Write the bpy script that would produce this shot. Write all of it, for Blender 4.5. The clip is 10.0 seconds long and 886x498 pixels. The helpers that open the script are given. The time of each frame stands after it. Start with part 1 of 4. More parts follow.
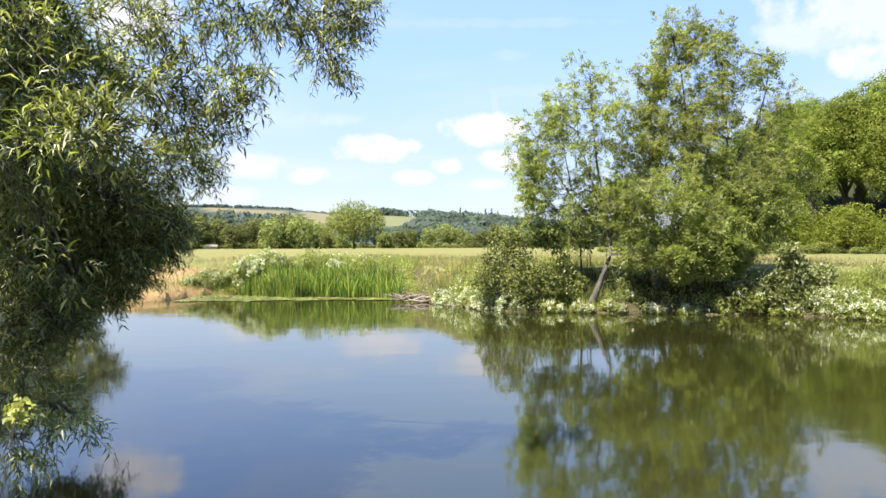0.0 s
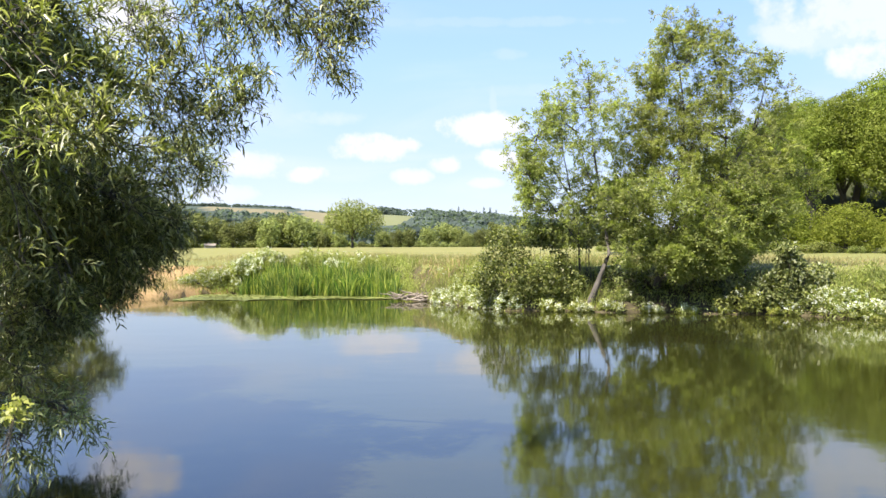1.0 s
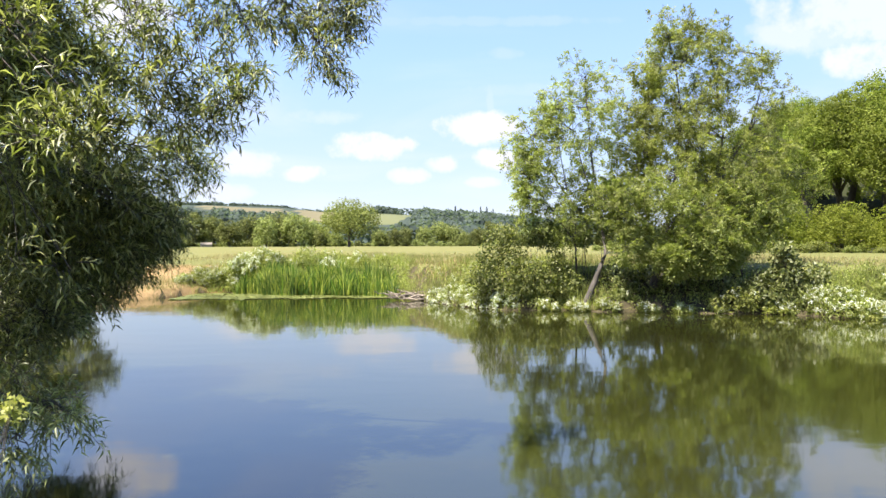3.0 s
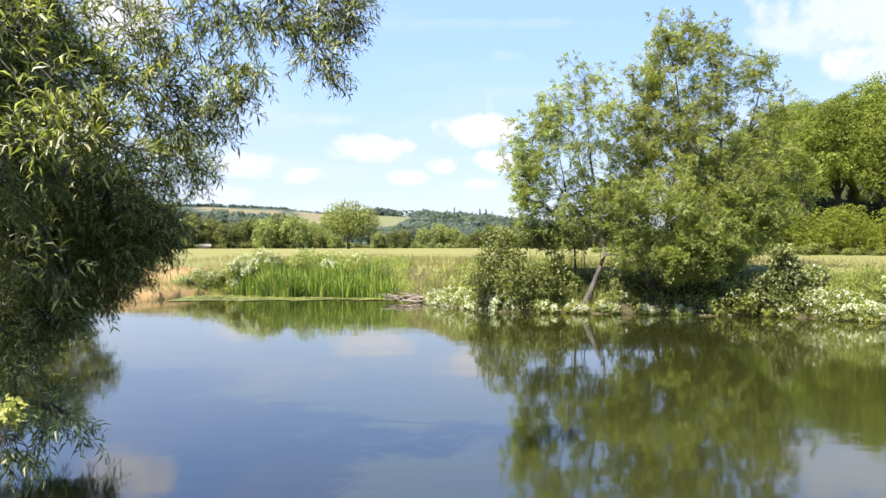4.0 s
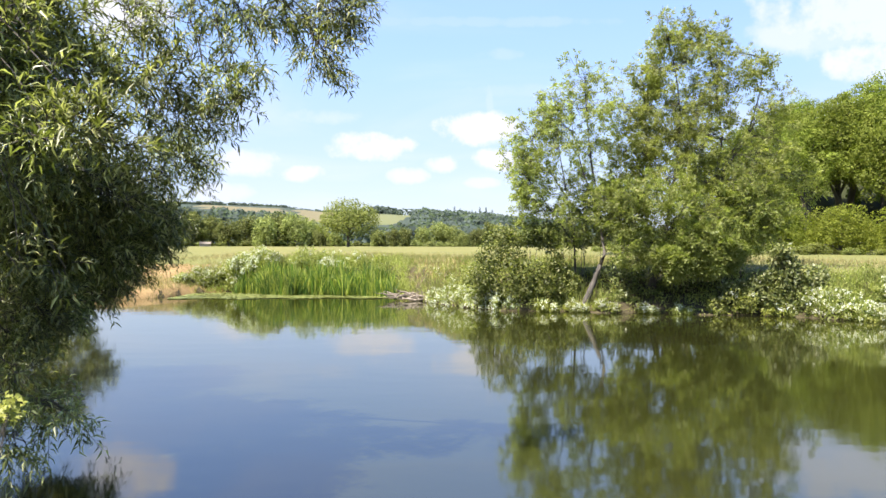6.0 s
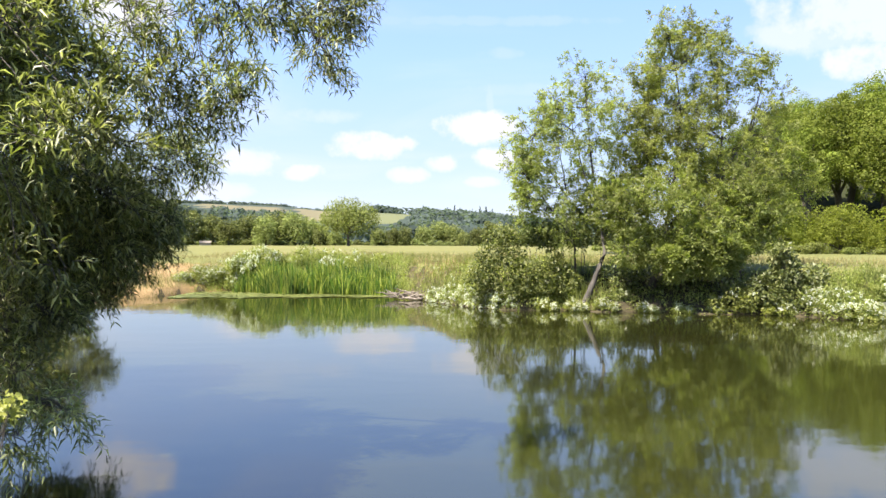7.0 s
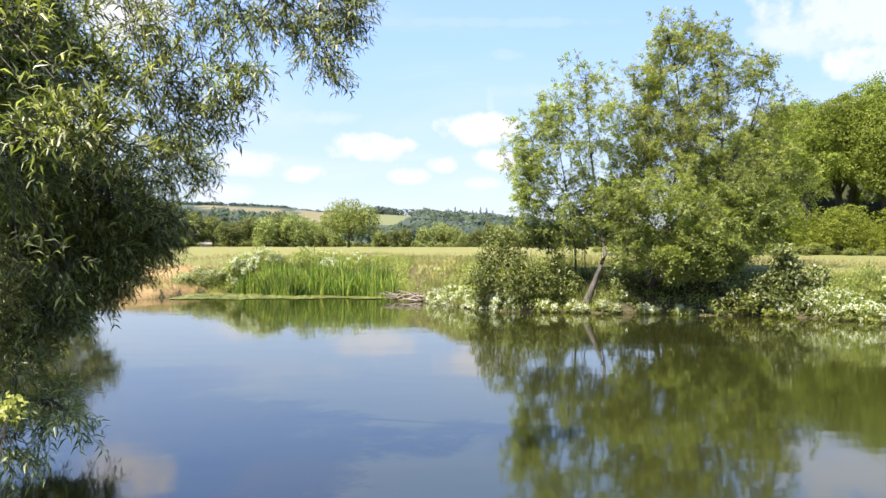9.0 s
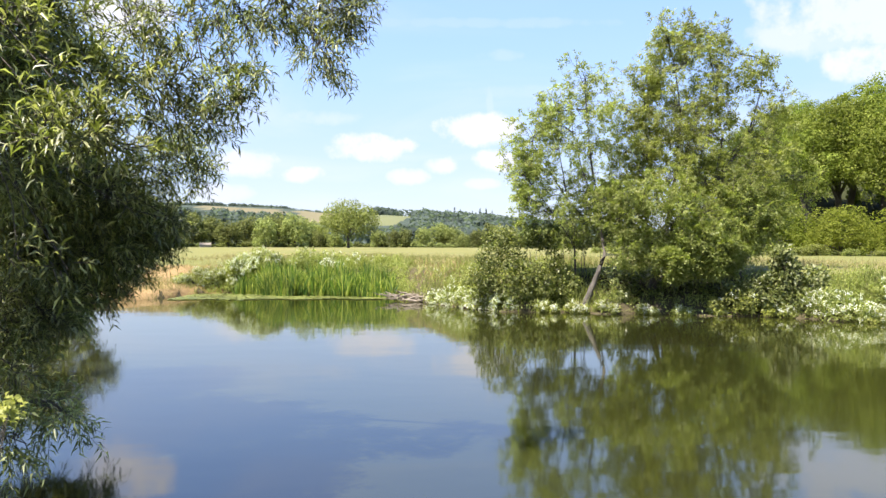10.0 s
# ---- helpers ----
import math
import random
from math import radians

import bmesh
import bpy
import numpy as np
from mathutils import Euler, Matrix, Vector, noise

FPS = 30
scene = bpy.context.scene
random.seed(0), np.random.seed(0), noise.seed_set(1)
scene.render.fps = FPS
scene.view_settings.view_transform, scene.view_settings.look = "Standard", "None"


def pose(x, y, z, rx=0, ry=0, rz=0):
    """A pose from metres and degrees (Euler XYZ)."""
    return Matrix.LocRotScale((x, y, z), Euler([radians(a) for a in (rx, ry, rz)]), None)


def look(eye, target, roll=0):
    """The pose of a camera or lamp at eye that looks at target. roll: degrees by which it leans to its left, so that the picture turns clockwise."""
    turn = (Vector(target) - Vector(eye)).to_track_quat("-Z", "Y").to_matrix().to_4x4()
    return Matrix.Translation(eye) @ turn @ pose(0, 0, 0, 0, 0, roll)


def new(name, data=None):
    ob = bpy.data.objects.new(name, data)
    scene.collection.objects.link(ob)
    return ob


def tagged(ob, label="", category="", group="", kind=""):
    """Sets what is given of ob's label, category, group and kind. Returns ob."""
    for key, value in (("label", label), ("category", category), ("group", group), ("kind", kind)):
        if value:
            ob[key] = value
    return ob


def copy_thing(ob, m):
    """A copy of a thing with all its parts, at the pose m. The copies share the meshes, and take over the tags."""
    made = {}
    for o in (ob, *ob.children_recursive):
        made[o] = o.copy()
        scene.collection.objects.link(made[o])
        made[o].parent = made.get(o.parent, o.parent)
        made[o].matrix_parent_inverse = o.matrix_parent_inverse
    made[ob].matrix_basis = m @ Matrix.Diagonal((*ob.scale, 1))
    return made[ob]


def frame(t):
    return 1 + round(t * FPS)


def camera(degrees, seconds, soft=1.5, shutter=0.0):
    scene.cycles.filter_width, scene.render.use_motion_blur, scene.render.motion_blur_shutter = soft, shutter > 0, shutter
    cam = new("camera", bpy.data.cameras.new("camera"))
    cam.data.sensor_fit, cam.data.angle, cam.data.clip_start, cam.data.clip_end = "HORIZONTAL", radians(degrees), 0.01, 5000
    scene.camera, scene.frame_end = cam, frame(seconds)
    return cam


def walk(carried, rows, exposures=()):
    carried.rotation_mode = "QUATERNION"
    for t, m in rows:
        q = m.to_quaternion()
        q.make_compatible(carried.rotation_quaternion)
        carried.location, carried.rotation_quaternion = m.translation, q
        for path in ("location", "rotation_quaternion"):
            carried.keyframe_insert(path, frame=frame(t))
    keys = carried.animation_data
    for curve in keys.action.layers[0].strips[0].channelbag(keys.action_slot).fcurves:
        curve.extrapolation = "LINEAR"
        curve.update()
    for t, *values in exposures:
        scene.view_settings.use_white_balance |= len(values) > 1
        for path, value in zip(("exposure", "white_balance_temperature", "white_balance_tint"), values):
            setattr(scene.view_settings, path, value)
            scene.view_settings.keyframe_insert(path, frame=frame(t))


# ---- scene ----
EYE = 2.4
cam = camera(60, 10.0, soft=1.5)
walk(cam, [
    (0.0, pose(0, 0, EYE, 89.750, 0.258, 0.435)),
    (0.5, pose(0, 0, EYE, 89.755, 0.236, 0.376)),
    (1.0, pose(0, 0, EYE, 89.682, 0.226, 0.315)),
    (1.5, pose(0, 0, EYE, 89.628, 0.240, 0.268)),
    (2.0, pose(0, 0, EYE, 89.596, 0.250, 0.190)),
    (2.5, pose(0, 0, EYE, 89.582, 0.213, 0.122)),
    (4.0, pose(0, 0, EYE, 89.766, 0.099, 0.007)),
    (4.5, pose(0, 0, EYE, 89.776, 0.080, 0.007)),
    (5.0, pose(0, 0, EYE, 89.735, 0.010, 0.000)),
    (5.5, pose(0, 0, EYE, 89.697, -0.038, -0.003)),
    (7.0, pose(0, 0, EYE, 89.585, -0.109, 0.005)),
    (7.5, pose(0, 0, EYE, 89.588, -0.109, 0.012)),
    (8.0, pose(0, 0, EYE, 89.632, -0.105, 0.068)),
    (8.5, pose(0, 0, EYE, 89.649, -0.145, 0.073)),
    (9.0, pose(0, 0, EYE, 89.684, -0.080, 0.045)),
    (9.5, pose(0, 0, EYE, 89.735, -0.100, 0.007)),
    (10.0, pose(0, 0, EYE, 89.721, -0.093, 0.005)),
], exposures=[(0.0, 1.88, 6650, 14.5), (10.0, 1.88, 6650, 14.5)])

# ---------------------------------------------------------------- light
SUN_ELEVATION, SUN_AZIMUTH = radians(59), radians(238)


def math_node(tree, op, a, b=0.0, clamp=False):
    n = tree.nodes.new("ShaderNodeMath")
    n.operation, n.use_clamp = op, clamp
    for i, v in enumerate((a, b)):
        if isinstance(v, (int, float)):
            n.inputs[i].default_value = v
        else:
            tree.links.new(v, n.inputs[i])
    return n.outputs[0]


def smooth_node(tree, value, low, high, to_low=0.0, to_high=1.0):
    n = tree.nodes.new("ShaderNodeMapRange")
    n.interpolation_type = "SMOOTHSTEP"
    tree.links.new(value, n.inputs[0])
    for i, v in enumerate((low, high, to_low, to_high)):
        n.inputs[1 + i].default_value = v
    return n.outputs[0]


def make_sky():
    world = bpy.data.worlds.new("summer_sky")
    scene.world = world
    world.use_nodes = True
    tree = world.node_tree
    tree.nodes.clear()
    link = tree.links.new
    out = tree.nodes.new("ShaderNodeOutputWorld")
    back = tree.nodes.new("ShaderNodeBackground")
    back.inputs["Strength"].default_value = 0.077
    sky = tree.nodes.new("ShaderNodeTexSky")
    sky.sky_type, sky.sun_disc = "NISHITA", False
    sky.sun_elevation, sky.sun_rotation = SUN_ELEVATION, SUN_AZIMUTH
    sky.air_density, sky.dust_density, sky.ozone_density = 1.0, 0.3, 1.4
    at = tree.nodes.new("ShaderNodeTexCoord").outputs["Generated"]
    split = tree.nodes.new("ShaderNodeSeparateXYZ")
    link(at, split.inputs[0])
    dx, dy, dz = split.outputs
    ahead = math_node(tree, "MAXIMUM", dy, 0.05)
    u, v = math_node(tree, "DIVIDE", dx, ahead), math_node(tree, "DIVIDE", dz, ahead)
    # ragged edges of the cumulus
    rag = tree.nodes.new("ShaderNodeTexNoise")
    rag.inputs["Scale"].default_value, rag.inputs["Detail"].default_value = 26.0, 8.0
    rag.inputs["Roughness"].default_value = 0.6
    link(at, rag.inputs["Vector"])
    edge = math_node(tree, "MULTIPLY", math_node(tree, "SUBTRACT", rag.outputs["Fac"], 0.5), 3.4)
    cover = None
    # cumulus: direction across, height, half width, half height, strength
    for cu, cv, a, b, k in CLOUDS:
        p = math_node(tree, "POWER", math_node(tree, "ABSOLUTE", math_node(tree, "DIVIDE", math_node(tree, "SUBTRACT", u, cu), a)), 2.0)
        q = math_node(tree, "POWER", math_node(tree, "ABSOLUTE", math_node(tree, "DIVIDE", math_node(tree, "SUBTRACT", v, cv), b)), 2.0)
        r = math_node(tree, "ADD", math_node(tree, "ADD", p, q), edge)
        one = smooth_node(tree, r, 1.25, 0.1, 0.0, k)
        cover = one if cover is None else math_node(tree, "MAXIMUM", cover, one)
    cover = math_node(tree, "MULTIPLY", cover, smooth_node(tree, dy, 0.05, 0.2))
    # thin high veil and the rest of the clouds all round
    flat = tree.nodes.new("ShaderNodeCombineXYZ")
    up = math_node(tree, "ADD", math_node(tree, "MAXIMUM", dz, 0.0), 0.12)
    link(math_node(tree, "DIVIDE", dx, up), flat.inputs[0])
    link(math_node(tree, "DIVIDE", dy, up), flat.inputs[1])
    veil = tree.nodes.new("ShaderNodeTexNoise")
    veil.inputs["Scale"].default_value, veil.inputs["Detail"].default_value = 0.9, 5.0
    veil.inputs["Distortion"].default_value = 0.6
    link(flat.outputs[0], veil.inputs["Vector"])
    thin = smooth_node(tree, veil.outputs["Fac"], 0.45, 0.8, 0.0, 0.35)
    # summer haze, paler towards the horizon
    low = tree.nodes.new("ShaderNodeValToRGB")
    while len(low.color_ramp.elements) < 4:
        low.color_ramp.elements.new(0.5)
    for e, (p, c) in zip(low.color_ramp.elements, HAZE):
        e.position, e.color = p, (*c, 1)
    link(dz, low.inputs[0])
    hazy = tree.nodes.new("ShaderNodeMix")
    hazy.data_type = "RGBA"
    link(smooth_node(tree, dz, 0.95, 0.4, 0.15, 0.85), hazy.inputs["Factor"])
    link(sky.outputs[0], hazy.inputs["A"])
    scaled_up = tree.nodes.new("ShaderNodeVectorMath")
    scaled_up.operation = "SCALE"
    link(low.outputs[0], scaled_up.inputs[0])
    scaled_up.inputs["Scale"].default_value = 5.5
    link(scaled_up.outputs[0], hazy.inputs["B"])
    mix = tree.nodes.new("ShaderNodeMix")
    mix.data_type = "RGBA"
    link(math_node(tree, "MAXIMUM", thin, cover), mix.inputs["Factor"])
    link(hazy.outputs["Result"], mix.inputs["A"])
    mix.inputs["B"].default_value = CLOUD_WHITE
    link(mix.outputs["Result"], back.inputs["Color"])
    link(back.outputs[0], out.inputs[0])


HAZE = [(0.0, (0.50, 0.575, 0.69)), (0.10, (0.42, 0.55, 0.77)), (0.22, (0.335, 0.53, 0.91)), (0.40, (0.24, 0.45, 0.98))]
CLOUD_WHITE = (3.75, 3.9, 4.25, 1)
CLOUDS = [
    (-0.100, 0.128, 0.056, 0.020, 1.0), (0.045, 0.152, 0.072, 0.022, 1.0), (0.075, 0.110, 0.040, 0.015, 0.9),
    (-0.188, 0.092, 0.046, 0.012, 0.85), (-0.262, 0.106, 0.060, 0.018, 0.7), (-0.044, 0.090, 0.028, 0.012, 0.7),
    (-0.003, 0.104, 0.024, 0.012, 0.75), (0.046, 0.080, 0.030, 0.008, 0.6), (0.56, 0.300, 0.16, 0.05, 0.72), (0.49, 0.272, 0.11, 0.03, 0.45),
    (0.560, 0.240, 0.085, 0.028, 0.85), (0.060, 0.188, 0.006, 0.026, 0.22), (0.073, 0.247, 0.03, 0.009, 0.16), (0.10, 0.20, 0.10, 0.010, 0.15), (0.02, 0.29, 0.20, 0.008, 0.14), (0.450, 0.270, 0.06, 0.02, 0.6), (-0.300, 0.068, 0.050, 0.014, 0.5), (-0.420, 0.300, 0.070, 0.040, 1.0),
    (-0.160, 0.165, 0.060, 0.012, 0.3),
]
make_sky()

sun = new("sun", bpy.data.lights.new("sun", "SUN"))
sun.data.energy, sun.data.angle, sun.data.color = 5.0, radians(0.5), (1.0, 0.95, 0.86)
sun_way = Vector((math.sin(SUN_AZIMUTH) * math.cos(SUN_ELEVATION), math.cos(SUN_AZIMUTH) * math.cos(SUN_ELEVATION), math.sin(SUN_ELEVATION)))
sun.matrix_world = look(sun_way * 50, (0, 0, 0))


# ---------------------------------------------------------------- materials
def blank(name):
    m = bpy.data.materials.new(name)
    m.use_nodes = True
    m.node_tree.nodes.clear()
    return m, m.node_tree, m.node_tree.nodes.new("ShaderNodeOutputMaterial")


def ramp(tree, value, *stops):
    r = tree.nodes.new("ShaderNodeValToRGB")
    while len(r.color_ramp.elements) < len(stops):
        r.color_ramp.elements.new(0.5)
    for e, (p, c) in zip(r.color_ramp.elements, stops):
        e.position, e.color = p, (*c, 1)
    tree.links.new(value, r.inputs[0])
    return r.outputs[0]


def noise_node(tree, scale, detail=4.0, rough=0.55, where="Object", stretch=None):
    co = tree.nodes.new("ShaderNodeTexCoord").outputs[where]
    if stretch:
        mapping = tree.nodes.new("ShaderNodeMapping")
        mapping.inputs["Scale"].default_value = stretch
        tree.links.new(co, mapping.inputs[0])
        co = mapping.outputs[0]
    n = tree.nodes.new("ShaderNodeTexNoise")
    n.inputs["Scale"].default_value, n.inputs["Detail"].default_value, n.inputs["Roughness"].default_value = scale, detail, rough
    tree.links.new(co, n.inputs["Vector"])
    return n.outputs["Fac"]


def bump(tree, height, strength, distance):
    b = tree.nodes.new("ShaderNodeBump")
    b.inputs["Strength"].default_value, b.inputs["Distance"].default_value = strength, distance
    tree.links.new(height, b.inputs["Height"])
    return b.outputs[0]


def leaf_material(name, dark, mid, light, through_light=0.32, rough=0.5, gloss=0.35, vary=0.15, mottle=0.2, lump=0.7):
    """Leaves that differ one by one, and a little from plant to plant; light shines through them."""
    m, tree, out = blank(name)
    link = tree.links.new
    each = tree.nodes.new("ShaderNodeNewGeometry").outputs["Random Per Island"]
    colour = ramp(tree, each, (0.0, dark), (0.55, mid), (1.0, light))
    hue = tree.nodes.new("ShaderNodeHueSaturation")
    plant = tree.nodes.new("ShaderNodeObjectInfo").outputs["Random"]
    link(smooth_node(tree, plant, 0, 1, 0.496, 0.508), hue.inputs["Hue"])
    patch = noise_node(tree, lump, 2.0)
    link(math_node(tree, "MULTIPLY", smooth_node(tree, patch, 0.32, 0.68, 1 - mottle, 1 + mottle), smooth_node(tree, plant, 0, 1, 1 - vary, 1 + vary)), hue.inputs["Value"])
    link(colour, hue.inputs["Color"])
    face = tree.nodes.new("ShaderNodeBsdfPrincipled")
    face.inputs["Roughness"].default_value, face.inputs["Specular IOR Level"].default_value = rough, gloss
    link(hue.outputs[0], face.inputs["Base Color"])
    glow = tree.nodes.new("ShaderNodeBsdfTranslucent")
    warm = tree.nodes.new("ShaderNodeMix")
    warm.data_type, warm.blend_type = "RGBA", "MULTIPLY"
    warm.inputs["Factor"].default_value = 1.0
    link(hue.outputs[0], warm.inputs["A"])
    warm.inputs["B"].default_value = (1.42, 1.55, 0.8, 1)
    link(warm.outputs["Result"], glow.inputs["Color"])
    mix = tree.nodes.new("ShaderNodeMixShader")
    mix.inputs[0].default_value = through_light
    link(face.outputs[0], mix.inputs[1])
    link(glow.outputs[0], mix.inputs[2])
    link(mix.outputs[0], out.inputs[0])
    return m


def bark_material(name, dark, light, scale=9.0):
    m, tree, out = blank(name)
    link = tree.links.new
    p = tree.nodes.new("ShaderNodeBsdfPrincipled")
    p.inputs["Roughness"].default_value = 0.9
    ridges = noise_node(tree, scale, 6.0, 0.65, stretch=(1.0, 1.0, 0.22))
    blotch = noise_node(tree, 1.6, 3.0)
    both = math_node(tree, "ADD", math_node(tree, "MULTIPLY", ridges, 0.6), math_node(tree, "MULTIPLY", blotch, 0.4))
    link(ramp(tree, both, (0.35, dark), (0.65, light)), p.inputs["Base Color"])
    link(bump(tree, ridges, 0.8, 0.03), p.inputs["Normal"])
    link(p.outputs[0], out.inputs[0])
    return m


def ground_material(name, stops, scale, fine, rise=0.05, stretch=None):
    m, tree, out = blank(name)
    link = tree.links.new
    p = tree.nodes.new("ShaderNodeBsdfPrincipled")
    p.inputs["Roughness"].default_value, p.inputs["Specular IOR Level"].default_value = 0.95, 0.15
    large = noise_node(tree, scale, 4.0, 0.6, stretch=stretch)
    small = noise_node(tree, fine, 5.0, 0.7)
    both = math_node(tree, "ADD", math_node(tree, "MULTIPLY", large, 0.62), math_node(tree, "MULTIPLY", small, 0.38))
    link(ramp(tree, both, *stops), p.inputs["Base Color"])
    link(bump(tree, small, 0.7, rise), p.inputs["Normal"])
    link(p.outputs[0], out.inputs[0])
    return m


def plain_material(name, dark, light, rough=0.7, scale=6.0):
    m, tree, out = blank(name)
    p = tree.nodes.new("ShaderNodeBsdfPrincipled")
    p.inputs["Roughness"].default_value = rough
    tree.links.new(ramp(tree, noise_node(tree, scale, 4.0), (0.35, dark), (0.65, light)), p.inputs["Base Color"])
    tree.links.new(p.outputs[0], out.inputs[0])
    return m


def water_material():
    m, tree, out = blank("river_water")
    link = tree.links.new
    p = tree.nodes.new("ShaderNodeBsdfPrincipled")
    p.inputs["IOR"].default_value = 1.8
    p.inputs["Roughness"].default_value = 0.05
    murk = noise_node(tree, 0.12, 3.0)
    link(ramp(tree, murk, (0.3, (0.0130, 0.0145, 0.0034)), (0.7, (0.0150, 0.0165, 0.0039))), p.inputs["Base Color"])
    # long faint swell, finer ripples in patches
    swell = noise_node(tree, 1.1, 2.0, 0.5, stretch=(0.45, 1.0, 1.0))
    ripple = noise_node(tree, 6.5, 3.0, 0.6, stretch=(0.4, 1.0, 1.0))
    patch = smooth_node(tree, noise_node(tree, 0.22, 2.0), 0.46, 0.68)
    fine = math_node(tree, "MULTIPLY", ripple, math_node(tree, "ADD", math_node(tree, "MULTIPLY", patch, 0.05), 0.012))
    height = math_node(tree, "ADD", math_node(tree, "MULTIPLY", swell, 0.25), fine)
    link(bump(tree, height, 0.14, 0.10), p.inputs["Normal"])
    link(p.outputs[0], out.inputs[0])
    return m


WILLOW_LEAF = leaf_material("willow_leaf", (0.045, 0.058, 0.012), (0.105, 0.122, 0.028), (0.36, 0.37, 0.165), 0.38, 0.40, 0.45, 0.12)
ASH_LEAF = leaf_material("ash_leaf", (0.130, 0.151, 0.037), (0.200, 0.223, 0.058), (0.292, 0.306, 0.114), 0.56, 0.5, 0.3, 0.06)
WOOD_LEAF = leaf_material("woodland_leaf", (0.098, 0.128, 0.020), (0.130, 0.160, 0.026), (0.168, 0.194, 0.038), 0.34, 0.6, 0.08, 0.22, 0.25, 0.33)
EDGE_LEAF = leaf_material("edge_leaf", (0.136, 0.165, 0.022), (0.174, 0.200, 0.028), (0.225, 0.245, 0.040), 0.40, 0.6, 0.08, 0.2, 0.28, 0.4)
THORN_LEAF = leaf_material("thorn_leaf", (0.105, 0.126, 0.018), (0.140, 0.160, 0.024), (0.188, 0.204, 0.036), 0.36, 0.6, 0.08, 0.15)
FAR_LEAF = leaf_material("hedgerow_leaf", (0.118, 0.140, 0.046), (0.155, 0.175, 0.055), (0.20, 0.215, 0.070), 0.28, 0.7, 0.1, 0.36, 0.25, 0.22)
ALDER_LEAF = leaf_material("alder_leaf", (0.105, 0.132, 0.028), (0.160, 0.186, 0.042), (0.245, 0.256, 0.086), 0.5, 0.5, 0.3, 0.05)
OAK_LEAF = leaf_material("oak_leaf", (0.13, 0.148, 0.044), (0.165, 0.182, 0.053), (0.205, 0.218, 0.066), 0.30, 0.7, 0.1, 0.05, 0.16, 0.22)
# far leaves: the haze of distance is mixed into their colour as a bluish tint
HAZE_LEAF = leaf_material("hazed_leaf", (0.070, 0.092, 0.084), (0.080, 0.102, 0.092), (0.092, 0.114, 0.10), 0.45, 0.9, 0.0, 0.0, 0.25, 0.02)
BUSH_LEAF = leaf_material("scrub_leaf", (0.088, 0.108, 0.026), (0.155, 0.176, 0.042), (0.26, 0.27, 0.088), 0.45, 0.5, 0.3, 0.1)
HAWTHORN_LEAF = leaf_material("hawthorn_leaf", (0.060, 0.078, 0.018), (0.118, 0.138, 0.034), (0.24, 0.25, 0.088), 0.45, 0.5, 0.3, 0.1)
ELDER_LEAF = leaf_material("elder_leaf", (0.055, 0.074, 0.020), (0.110, 0.132, 0.036), (0.21, 0.225, 0.085), 0.3, 0.45, 0.4, 0.05)
HERB_LEAF = leaf_material("bank_herb_leaf", (0.120, 0.142, 0.032), (0.200, 0.220, 0.050), (0.30, 0.308, 0.10), 0.45, 0.55, 0.3, 0.12)
REED_LEAF = leaf_material("reed_leaf", (0.030, 0.072, 0.012), (0.115, 0.168, 0.028), (0.36, 0.36, 0.078), 0.40, 0.5, 0.3)
DRY_GRASS = leaf_material("dry_grass", (0.20, 0.18, 0.075), (0.30, 0.26, 0.115), (0.38, 0.32, 0.16), 0.30, 0.7, 0.2)
GREEN_GRASS = leaf_material("meadow_grass", (0.10, 0.130, 0.032), (0.155, 0.175, 0.050), (0.23, 0.232, 0.078), 0.32, 0.65, 0.2)
NETTLE_LEAF = leaf_material("yellow_bramble_leaf", (0.15, 0.17, 0.035), (0.22, 0.235, 0.045), (0.29, 0.295, 0.065), 0.35)
MAT_LEAF = leaf_material("floating_leaf", (0.095, 0.115, 0.030), (0.145, 0.162, 0.044), (0.20, 0.21, 0.062), 0.15, 0.5)
BLOSSOM = leaf_material("white_blossom", (0.42, 0.45, 0.35), (0.58, 0.60, 0.50), (0.75, 0.75, 0.68), 0.25, 0.7, 0.2)
SEDGE_HEAD = leaf_material("brown_seed_head", (0.20, 0.14, 0.07), (0.30, 0.22, 0.11), (0.38, 0.28, 0.15), 0.2, 0.8, 0.1)
WILLOW_BARK = bark_material("willow_bark", (0.018, 0.015, 0.011), (0.055, 0.045, 0.034))
ASH_BARK = bark_material("ash_bark", (0.026, 0.023, 0.018), (0.098, 0.086, 0.068))
DARK_BARK = bark_material("woodland_bark", (0.035, 0.03, 0.022), (0.10, 0.085, 0.065))
DEAD_WOOD = bark_material("bleached_driftwood", (0.08, 0.066, 0.047), (0.28, 0.235, 0.18), 16.0)
MEADOW = ground_material("meadow_turf", [(0.30, (0.090, 0.104, 0.030)), (0.50, (0.128, 0.128, 0.041)), (0.70, (0.180, 0.155, 0.060))], 0.05, 3.0, stretch=(0.5, 1.0, 1.0))
BANK = ground_material("bank_soil", [(0.32, (0.032, 0.028, 0.015)), (0.5, (0.060, 0.050, 0.027)), (0.68, (0.11, 0.086, 0.05))], 0.6, 9.0)
DRY_TURF = ground_material("bleached_turf", [(0.32, (0.150, 0.100, 0.045)), (0.5, (0.225, 0.152, 0.068)), (0.68, (0.30, 0.208, 0.10))], 0.5, 8.0)
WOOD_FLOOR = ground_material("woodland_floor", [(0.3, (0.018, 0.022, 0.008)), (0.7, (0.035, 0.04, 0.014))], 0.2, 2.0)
FAR_GOLD = ground_material("ripe_field", [(0.3, (0.102, 0.092, 0.052)), (0.7, (0.135, 0.120, 0.067))], 0.006, 0.05, 0.3)
